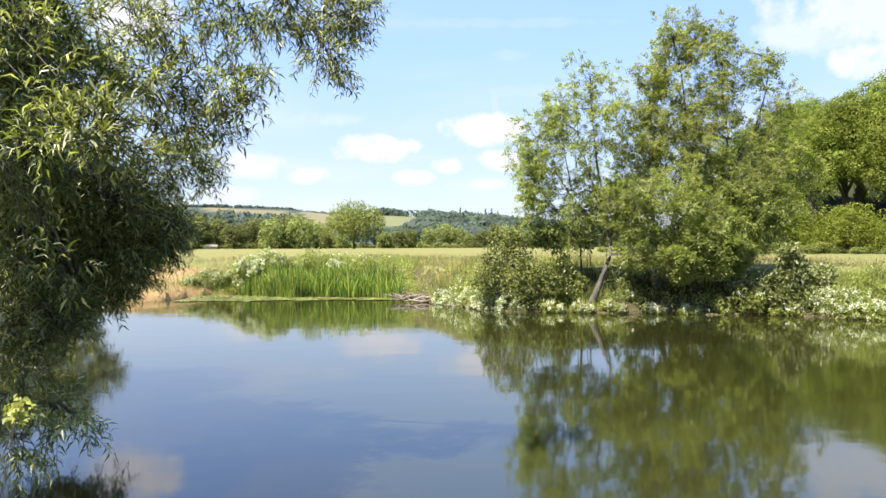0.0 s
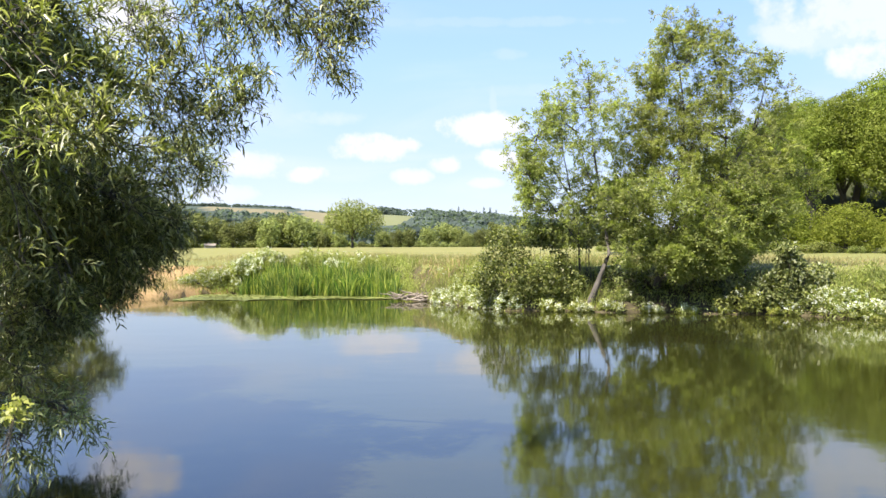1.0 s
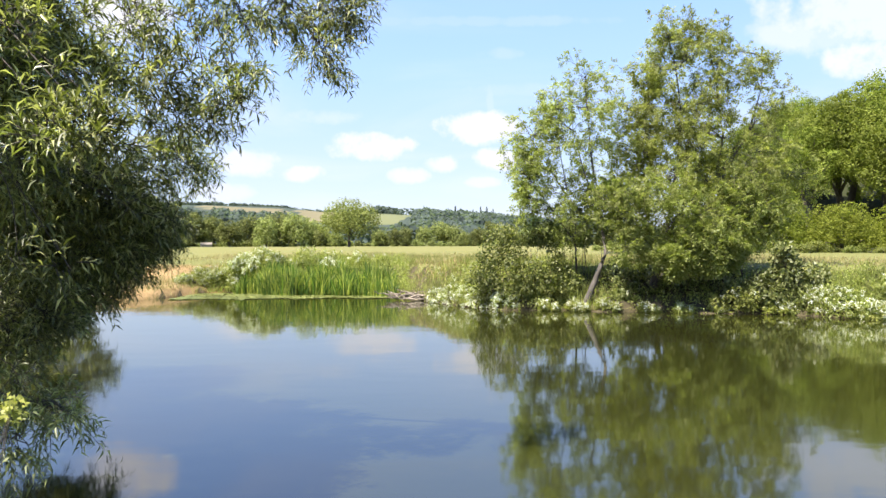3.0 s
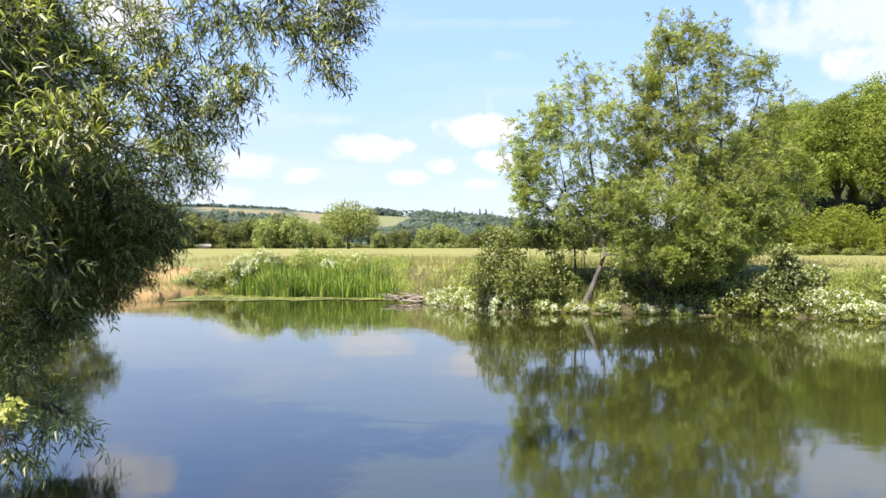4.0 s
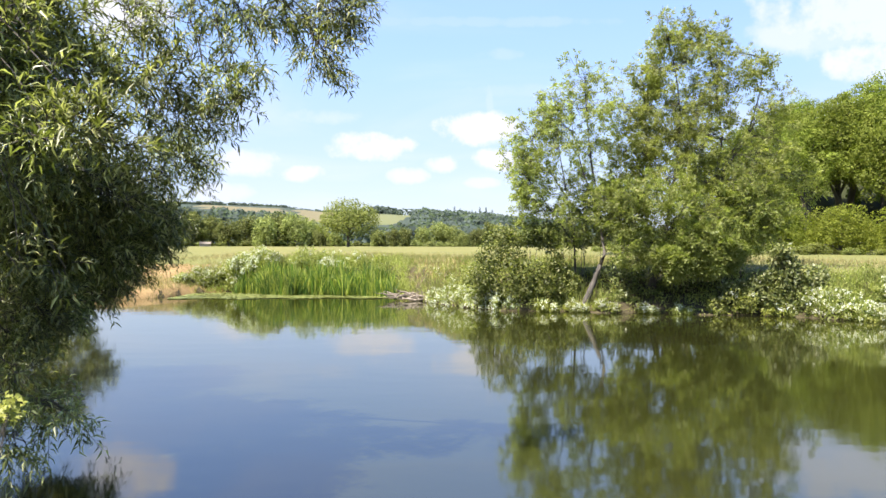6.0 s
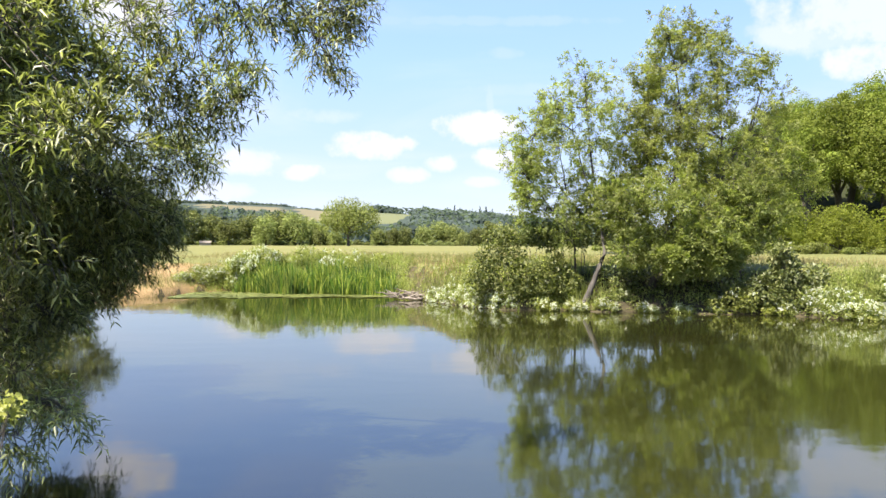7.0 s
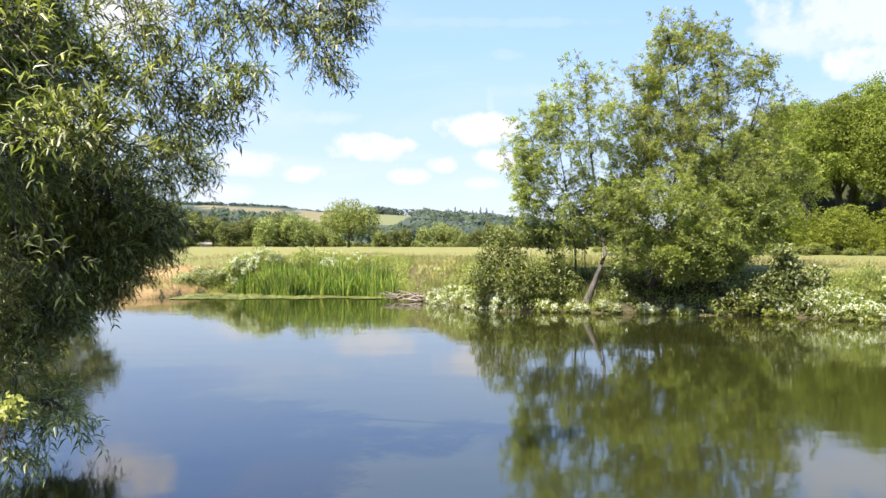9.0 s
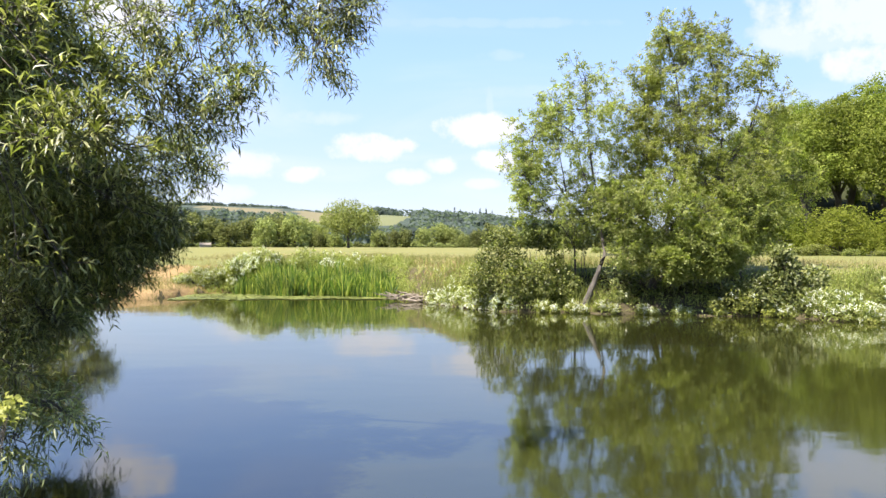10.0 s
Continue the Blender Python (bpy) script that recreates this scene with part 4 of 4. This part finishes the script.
def distant_woods():
    bag = Bag()
    spots = []
    for _ in range(1100):
        u = rng.uniform(-0.075, 0.22)
        spots.append((u, rng.uniform(620, 1510), rng.uniform(7, 13)))
    for _ in range(260):
        u = rng.uniform(-0.45, -0.20)
        spots.append((u, rng.uniform(1455, 1520), rng.uniform(5, 7)))
    for _ in range(60):
        u = rng.uniform(-0.20, -0.10)
        spots.append((u, rng.uniform(1470, 1520), rng.uniform(4, 6)))
    for _ in range(420):
        u = rng.uniform(-0.45, -0.05)
        spots.append((u, rng.uniform(640, 1080), rng.uniform(6, 11)))
    for _ in range(14):
        spots.append((rng.uniform(-0.095, -0.068), rng.uniform(1440, 1500), rng.uniform(12, 15)))
    for u, y, r in spots:
        if (-0.19 < u < -0.036 and 780 < y < 1430) or (-0.31 < u < -0.215 and 1180 < y < 1440):
            continue
        x = u * y
        z = ground_at(x, y)
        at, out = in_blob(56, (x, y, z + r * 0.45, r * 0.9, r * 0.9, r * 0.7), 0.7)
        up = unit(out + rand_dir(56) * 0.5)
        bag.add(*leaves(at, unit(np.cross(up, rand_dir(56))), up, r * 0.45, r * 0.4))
    tagged(new("distant_woods", bag.mesh("distant_woods", HAZE_LEAF)), "woods on the hills across the valley, tinted blue-green as by haze", "woods", kind="stuff")


distant_woods()


def conifers():
    """Dark pointed firs on the skyline."""
    bag = Bag()
    n, h = 260, 24.0
    t = rng.random(n) ** 0.7
    a = rng.random(n) * 6.28
    r = (1 - t) * 4.0 + 0.4
    at = np.stack([np.cos(a) * r * 0.3, np.sin(a) * r * 0.3, t * h + 1.0], 1)
    way = np.stack([np.cos(a), np.sin(a), 0 * a - 0.25], 1)
    bag.add(*leaves(at, way, np.array([0, 0, 1.0]) + rand_dir(n) * 0.4, r + 0.6, r * 0.6 + 0.6))
    wood = Bag()
    wood.add(*tube([(0, 0, -1), (0, 0, 12), (0, 0, 24)], [0.5, 0.3, 0.05], 6))
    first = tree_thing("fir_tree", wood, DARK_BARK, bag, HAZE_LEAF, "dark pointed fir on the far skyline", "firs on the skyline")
    for i, (u, s) in enumerate(((0.048, 1.0), (0.056, 1.05), (0.064, 0.95), (0.038, 0.75), (0.015, 0.95), (0.022, 0.8), (0.006, 0.75), (-0.026, 0.8), (0.031, 0.65))):
        y = 1480
        m = scaled(u * y, y, ground_at(u * y, y), i, s)
        if i:
            copy_thing(first, m)
        else:
            first.matrix_basis = m


conifers()


def field_barn():
    ob = tagged(new("stone_barn"), "small pale stone barn half hidden by the hedgerow", "barn")
    bag = Bag()
    bag.add([(-4, -2.5, 0), (4, -2.5, 0), (4, 2.5, 0), (-4, 2.5, 0), (-4, -2.5, 2.2), (4, -2.5, 2.2), (4, 2.5, 2.2), (-4, 2.5, 2.2), (-4, 0, 3.6), (4, 0, 3.6)],
            [(0, 1, 5, 4), (2, 3, 7, 6), (1, 2, 6, 5), (3, 0, 4, 7), (5, 6, 9, 9), (7, 4, 8, 8)][:4])
    part("wall", bag.mesh("wall", STONE), ob)
    roof = Bag()
    for sgn in (-1, 1):
        roof.add([(-4.3, sgn * 2.8, 2.05), (4.3, sgn * 2.8, 2.05), (4.3, 0, 3.65), (-4.3, 0, 3.65), (-4.3, sgn * 2.8, 1.9), (4.3, sgn * 2.8, 1.9), (4.3, 0, 3.5), (-4.3, 0, 3.5)],
                 [(0, 1, 2, 3), (4, 5, 6, 7), (0, 1, 5, 4), (1, 2, 6, 5), (3, 0, 4, 7)])
    part("roof", roof.mesh("roof", SLATE), ob)
    ob.matrix_basis = scaled(-88.6, 286, ground_at(-88.6, 286) - 0.1, 0.25, 0.5)


field_barn()


# ---------------------------------------------------------------- willows
def willow_branch(tree, base, foot, blob, twigs, big=1.0, lift=0.0, reach=1.0):
    """One bough: limb and hanging twigs, with its narrow leaves on them. It turns about its foot."""
    foot, c = np.array(foot, float), np.array(blob[:3], float)
    wood, green = Bag(), Bag()
    out = unit((c - foot) * [1, 1, 0.3])
    arch = 0.08 if reach == 1.0 else -0.02
    limb = rounded(bowed(foot, c + out * 0.9 * blob[3], arch * np.linalg.norm(c - foot), 6)) - foot
    fine = np.stack([np.interp(np.linspace(0, len(limb) - 1, 60), np.arange(len(limb)), limb[:, j]) for j in range(3)], 1)
    wood.add(*tube(limb, np.linspace(0.014 if reach == 1.0 else 0.009, 0.003, len(limb)), 6))
    start, outward = in_blob(twigs, blob, 0.3)
    start -= foot
    along = fine[rng.integers(14, 50, 12)] + rand_dir(12) * 0.05
    start, outward, twigs = np.concatenate([start, along]), np.concatenate([outward, rand_dir(12)]), twigs + 12
    way = unit(out * 0.35 + outward * 0.6 + rand_dir(twigs) * 0.6 + [0, 0, lift])
    ln = rng.uniform(0.20, 0.46, twigs) * big * reach
    droop = rng.uniform(-0.15, 0.32, twigs)
    steps = np.linspace(0, 1, 4)
    for k in range(twigs):
        p = start[k] + way[k] * ln[k] * steps[:, None] - np.array([0, 0, 1.0]) * (droop[k] * ln[k] * steps ** 2)[:, None]
        wood.add(*tube(p, np.linspace(0.006, 0.002, 4) * big, 3))
        if k % (3 if reach == 1.0 else 8) == 0:
            near = fine[max(0, np.argmin(np.linalg.norm(fine - p[0], axis=1)) - 3)]
            wood.add(*tube(bowed(near, p[0], 0.04, 4), np.linspace(0.006, 0.003, 4), 4))
        n = max(8, int(ln[k] / (0.023 * big)))
        t = np.linspace(0.1, 1.0, n)
        at = np.stack([np.interp(t, steps, p[:, j]) for j in range(3)], 1)
        d = unit(np.gradient(at, axis=0))
        a = np.arange(n) * 2.4 + rng.random() * 6
        s1 = unit(np.cross(d, [0.3, 0.2, 1.0]))
        s2 = np.cross(d, s1)
        leaf_way = d * 0.7 + (np.cos(a)[:, None] * s1 + np.sin(a)[:, None] * s2) * 0.8 + np.array([0, 0, 0.02 + 0.4 * max(lift, 0)]) + rand_dir(n) * 0.3
        size = rng.uniform(0.10, 0.165, n) * big
        green.add(*folded(at, leaf_way, np.array([0, 0, 1.0]) + rand_dir(n) * 0.75, size, size * 0.17, 0.24))
    bough = part("bough", wood.mesh("bough", WILLOW_BARK), tree)
    part("foliage", green.mesh("foliage", WILLOW_LEAF), bough)
    bough.matrix_basis = Matrix.Translation(Vector(foot) - Vector(base))
    return bough


def willow(base, label, stems, boughs):
    """boughs: foot, middle and size of the leafy mass, twigs, size of leaves."""
    tree = tagged(new("willow_tree"), label, "tree")
    tree.matrix_basis = Matrix.Translation(base)
    wood = Bag()
    for pts, r0, r1 in stems:
        p = np.array(pts, float) - base
        t = np.linspace(0, len(p) - 1, len(p) * 4)
        q = np.stack([np.interp(t, np.arange(len(p)), p[:, k]) for k in range(3)], 1)
        wood.add(*tube(q, np.linspace(r0, r1, len(q)), 10))
    part("trunk", wood.mesh("trunk", WILLOW_BARK, smooth=True), tree)
    return [willow_branch(tree, base, *b) for b in boughs]


FORK, HIGH = (-8.0, 8.5, 3.0), (-7.0, 8.8, 5.2)
ARM, LOW, OVER = (-4.5, 6.0, 5.4), (-4.6, 5.7, 1.15), (-2.9, 8.4, 5.9)
LEAFY_BOUGHS = [
    # the spray that hangs out over the water
    (OVER, (-1.17, 8.2, 4.90, 0.23, 0.20, 0.14), 84, 0.8, 0.0),
    (OVER, (-1.29, 8.0, 4.43, 0.17, 0.20, 0.07), 30, 0.8, -0.2),
    (OVER, (-1.80, 8.3, 4.90, 0.29, 0.21, 0.14), 50, 0.85, 0.0),
    (OVER, (-2.40, 8.5, 4.99, 0.30, 0.24, 0.17), 38, 0.85, -0.1),
    (OVER, (-1.17, 8.0, 4.25, 0.08, 0.20, 0.04), 10, 0.75, -0.2),
    (OVER, (-1.94, 8.0, 4.25, 0.05, 0.20, 0.06), 6, 0.8, -0.5),
    # sunlit masses
    (OVER, (-2.18, 7.8, 4.06, 0.23, 0.20, 0.16), 34, 0.88, 0.4, 0.8),
    (OVER, (-2.56, 8.0, 4.23, 0.20, 0.20, 0.13), 14, 0.88, 0.3, 0.8),
    (OVER, (-2.12, 7.8, 3.79, 0.15, 0.20, 0.08), 20, 0.88, 0.3, 0.8),
    (OVER, (-2.47, 8.0, 3.68, 0.18, 0.20, 0.10), 22, 0.88, 0.2, 0.8),
    (ARM, (-2.47, 5.2, 3.19, 0.24, 0.20, 0.10), 60, 0.9, 0.4, 0.7),
    (ARM, (-2.76, 5.2, 3.12, 0.10, 0.20, 0.07), 15, 0.9, 0.4, 0.7),
    (ARM, (-2.34, 5.5, 3.11, 0.09, 0.20, 0.05), 16, 0.9, 0.4, 0.7),
    (ARM, (-3.11, 5.6, 3.98, 0.11, 0.20, 0.13), 18, 0.9, 0.3, 0.7),
    # the upper crown
    (HIGH, (-4.10, 7.2, 4.20, 0.22, 0.35, 0.40), 110, 0.95, 0.1),
    (HIGH, (-4.20, 7.4, 3.20, 0.25, 0.35, 0.35), 90, 0.95, 0.1),
    (HIGH, (-3.80, 8.0, 4.72, 0.50, 0.40, 0.14), 28, 0.95, 0.1),
    (HIGH, (-3.10, 8.2, 4.78, 0.40, 0.30, 0.12), 28, 0.9, 0.1),
    (HIGH, (-4.05, 7.6, 4.53, 0.40, 0.33, 0.26), 100, 1.0, 0.1),
    (HIGH, (-3.52, 7.6, 4.08, 0.37, 0.28, 0.18), 80, 1.0, 0.2),
    (HIGH, (-2.95, 7.8, 4.12, 0.21, 0.20, 0.19), 32, 1.0, 0.2),
    (HIGH, (-3.28, 8.2, 4.81, 0.25, 0.20, 0.16), 30, 0.9, 0.1),
    (ARM, (-3.66, 6.6, 3.77, 0.15, 0.20, 0.16), 108, 1.0, 0.1),
    (HIGH, (-3.10, 8.6, 3.82, 0.34, 0.25, 0.16), 57, 0.95, 0.2),
    # fine leaves against the sky
    (HIGH, (-3.30, 9.5, 3.49, 0.35, 0.28, 0.20), 66, 0.85, 0.0),
    (HIGH, (-3.74, 9.6, 3.34, 0.27, 0.25, 0.22), 64, 0.85, 0.0),
    (HIGH, (-3.00, 9.5, 3.28, 0.10, 0.20, 0.09), 14, 0.8, -0.2),
    # the shaded inside
    (HIGH, (-4.23, 9.2, 3.03, 0.59, 0.43, 0.28), 275, 1.0),
    (FORK, (-4.58, 8.6, 2.90, 0.41, 0.38, 0.35), 250, 1.0),
    (FORK, (-4.01, 10.2, 2.72, 0.35, 0.31, 0.26), 212, 0.9),
    (FORK, (-3.89, 10.6, 2.50, 0.15, 0.20, 0.20), 87, 0.85),
    (FORK, (-4.55, 9.6, 2.39, 0.70, 0.50, 0.30), 287, 0.95),
    (FORK, (-4.71, 8.6, 2.33, 0.23, 0.24, 0.26), 137, 0.95),
    (FORK, (-4.53, 10.8, 2.14, 0.33, 0.27, 0.20), 150, 0.9),
    (FORK, (-5.18, 10.6, 1.83, 0.44, 0.30, 0.17), 85, 0.9, -0.1),
    (FORK, (-4.94, 9.2, 1.98, 0.25, 0.22, 0.18), 60, 0.95),
    (FORK, (-6.72, 12.6, 3.67, 0.81, 1.20, 0.85), 375, 1.3),
    (FORK, (-6.54, 12.8, 2.37, 1.11, 1.00, 0.59), 400, 1.3),
    # single shoots that catch the sun
    (ARM, (-3.13, 5.6, 2.31, 0.05, 0.20, 0.03), 4, 0.9, 0.3, 0.7),
    (ARM, (-2.94, 5.9, 2.24, 0.07, 0.20, 0.05), 7, 0.9, 0.2, 0.7),
    (HIGH, (-3.10, 7.6, 2.76, 0.06, 0.20, 0.08), 7, 0.95, -0.1, 0.7),
    (HIGH, (-2.92, 8.2, 2.64, 0.08, 0.20, 0.06), 8, 0.9, 0.0, 0.7),
    # low boughs above the water
    (FORK, (-4.58, 8.6, 1.60, 0.26, 0.20, 0.12), 57, 0.95, 0.1, 0.8),
    (FORK, (-4.53, 9.2, 1.71, 0.12, 0.20, 0.08), 32, 0.95, 0.0),
    (FORK, (-4.84, 8.6, 1.25, 0.14, 0.20, 0.13), 46, 0.95, -0.1),
    (FORK, (-4.92, 10.8, 1.73, 0.24, 0.20, 0.09), 61, 0.9, -0.2),
    (FORK, (-4.41, 8.0, 1.04, 0.12, 0.20, 0.08), 21, 0.95, -0.3),
    (FORK, (-5.2, 9.5, 1.62, 0.34, 0.30, 0.12), 70, 0.95, -0.1),
    (FORK, (-4.75, 9.5, 1.50, 0.22, 0.25, 0.10), 34, 0.95, -0.2),
    (FORK, (-5.0, 9.0, 1.30, 0.30, 0.30, 0.12), 40, 0.95, -0.2),
    (LOW, (-2.72, 5.4, 1.20, 0.20, 0.20, 0.05), 30, 0.66, -0.3),
    (LOW, (-2.90, 5.2, 1.06, 0.10, 0.20, 0.07), 20, 0.66, -0.3),
]
# unseen boughs above and left of the view, added to shade the leafy ones
SHADING_BOUGHS = [
    (ARM, (-4.75, 4.75, 4.2, 0.45, 0.45, 0.3), 150, 1.2),
    (HIGH, (-5.2, 6.6, 6.3, 0.5, 0.7, 0.3), 170, 1.4),
    (ARM, (-4.9, 4.6, 3.0, 0.6, 0.8, 0.5), 170, 1.2),
    (LOW, (-4.7, 3.6, 1.9, 0.6, 0.7, 0.4), 140, 1.2),
    (ARM, (-4.5, 6.0, 5.6, 0.45, 0.45, 0.25), 140, 1.2),
    (FORK, (-5.9, 7.6, 4.2, 0.8, 0.8, 0.45), 50, 1.3),
    (HIGH, (-6.5, 8.1, 6.8, 1.0, 1.3, 0.6), 250, 1.6),
    (HIGH, (-6.3, 5.7, 5.6, 1.2, 1.4, 0.6), 300, 1.6),
    (HIGH, (-8.4, 9.0, 6.9, 1.8, 1.8, 0.9), 300, 1.8),
    (HIGH, (-9.0, 11.0, 6.2, 1.8, 1.8, 1.2), 260, 1.8),
    (HIGH, (-10.2, 8.0, 5.6, 1.4, 1.6, 1.2), 200, 1.8),
    (ARM, (-4.4, 4.55, 4.2, 0.40, 0.36, 0.3), 150, 1.2),
    (ARM, (-4.7, 5.5, 5.7, 0.40, 0.35, 0.3), 100, 1.2),
]
swaying = willow((-8.6, 8.0, 0.7), "large leaning willow with long narrow leaves trailing over the river",
                 [([(-8.6, 8.0, 0.5), (-8.4, 8.2, 1.6), (-8.0, 8.5, 3.0), (-7.0, 8.8, 5.2), (-6.6, 8.7, 6.8)], 0.42, 0.12), ([(-8.0, 8.5, 3.0), (-8.8, 8.8, 4.6), (-9.4, 8.0, 6.0)], 0.24, 0.10), ([(-8.45, 8.15, 1.4), (-6.5, 6.9, 1.5), (-4.6, 5.7, 1.15)], 0.09, 0.03), ([(-8.0, 8.5, 3.0), (-6.4, 7.4, 4.6), (-4.5, 6.0, 5.4)], 0.12, 0.05), ([(-7.0, 8.8, 5.2), (-5.0, 8.7, 6.4), (-2.9, 8.4, 5.9)], 0.10, 0.03)],
                 LEAFY_BOUGHS + SHADING_BOUGHS)
REACH, CROWN = (-18.0, 26.0, 3.0), (-16.5, 26.0, 5.0)
willow((-19.5, 26.3, 0.5), "dark willow further along the bank with boughs touching the water",
       [([(-19.5, 26.3, 0.2), (-18.8, 26.2, 1.6), (-18.0, 26.0, 3.0), (-16.5, 26.0, 5.0), (-15.5, 26.0, 6.2)], 0.40, 0.12)],
       [(REACH, (-13.9, 25.6, 0.45, 1.3, 0.8, 0.35), 280, 1.2), (REACH, (-11.75, 26.0, 1.9, 0.45, 0.7, 0.55), 150, 1.2), (REACH, (-13.2, 26.2, 2.9, 0.9, 1.0, 0.6), 260, 1.4), (REACH, (-15.4, 26.2, 3.2, 1.2, 1.0, 0.7), 300, 1.5),
        (REACH, (-12.6, 26.0, 1.55, 0.8, 1.0, 0.7), 170, 1.3), (REACH, (-12.4, 25.5, 0.70, 0.7, 1.0, 0.45), 130, 1.2),
        (REACH, (-14.2, 26.0, 1.90, 1.2, 1.3, 0.9), 320, 1.4), (REACH, (-15.6, 25.5, 1.20, 1.4, 1.3, 0.9), 300, 1.5),
        (CROWN, (-17.0, 26.0, 4.60, 1.5, 1.5, 1.2), 260, 1.6), (CROWN, (-17.5, 26.0, 6.60, 2.0, 1.8, 1.2), 240, 1.8), (CROWN, (-19.5, 26.0, 5.60, 1.8, 1.8, 1.4), 240, 1.8)])


def yellow_shoot():
    ob = tagged(new("bramble_shoot"), "sunlit yellow-green leafy shoot on the near bank", "plant")
    stem, green = Bag(), Bag()
    for k in range(5):
        tip = np.array([-2.56 - 0.035 * k, 4.55 + 0.05 * k, 1.44 - 0.02 * k])
        line = bowed((-3.35, 4.4, ground_at(-3.35, 4.4)), tip, 0.06, 7)
        stem.add(*tube(line, np.linspace(0.005, 0.002, 7), 5))
        at = np.repeat(line[6:], 14, 0) + rand_dir(14) * 0.07
        green.add(*folded(at, rand_dir(14) + [0.4, -0.2, -0.1], np.array([0, -0.6, 1.0]) + rand_dir(14) * 0.5, rng.uniform(0.035, 0.06, 14), 0.036, 0.1))
    part("stem", stem.mesh("stem", DARK_BARK), ob)
    part("foliage", green.mesh("foliage", NETTLE_LEAF), ob)


yellow_shoot()


# ---------------------------------------------------------------- what moves
def sway(t, k, size):
    """Slow gusts, each bough in its own time: two small turns in degrees."""
    a = 0.6 * math.sin(1.15 * t + k * 1.7) + 0.4 * math.sin(2.7 * t + k * 2.9)
    b = 0.6 * math.sin(0.95 * t + k * 2.3 + 1.0) + 0.4 * math.sin(2.2 * t + k * 1.1)
    return a * size, b * size


def motions():
    times = [i * 0.5 for i in range(21)]
    for k, bough in enumerate(swaying):
        foot = bough.matrix_basis.translation.copy()
        rows = []
        for t in times:
            a, b = sway(t, k, 0.28)
            rows.append((t, pose(*foot, a, b, 0.6 * b)))
        walk(bough, rows)
    # the current carries the ripples slowly along
    walk(water, [(0.0, pose(0, 0, 0)), (5.0, pose(0.25, -0.1, 0)), (10.0, pose(0.5, -0.2, 0))])


motions()
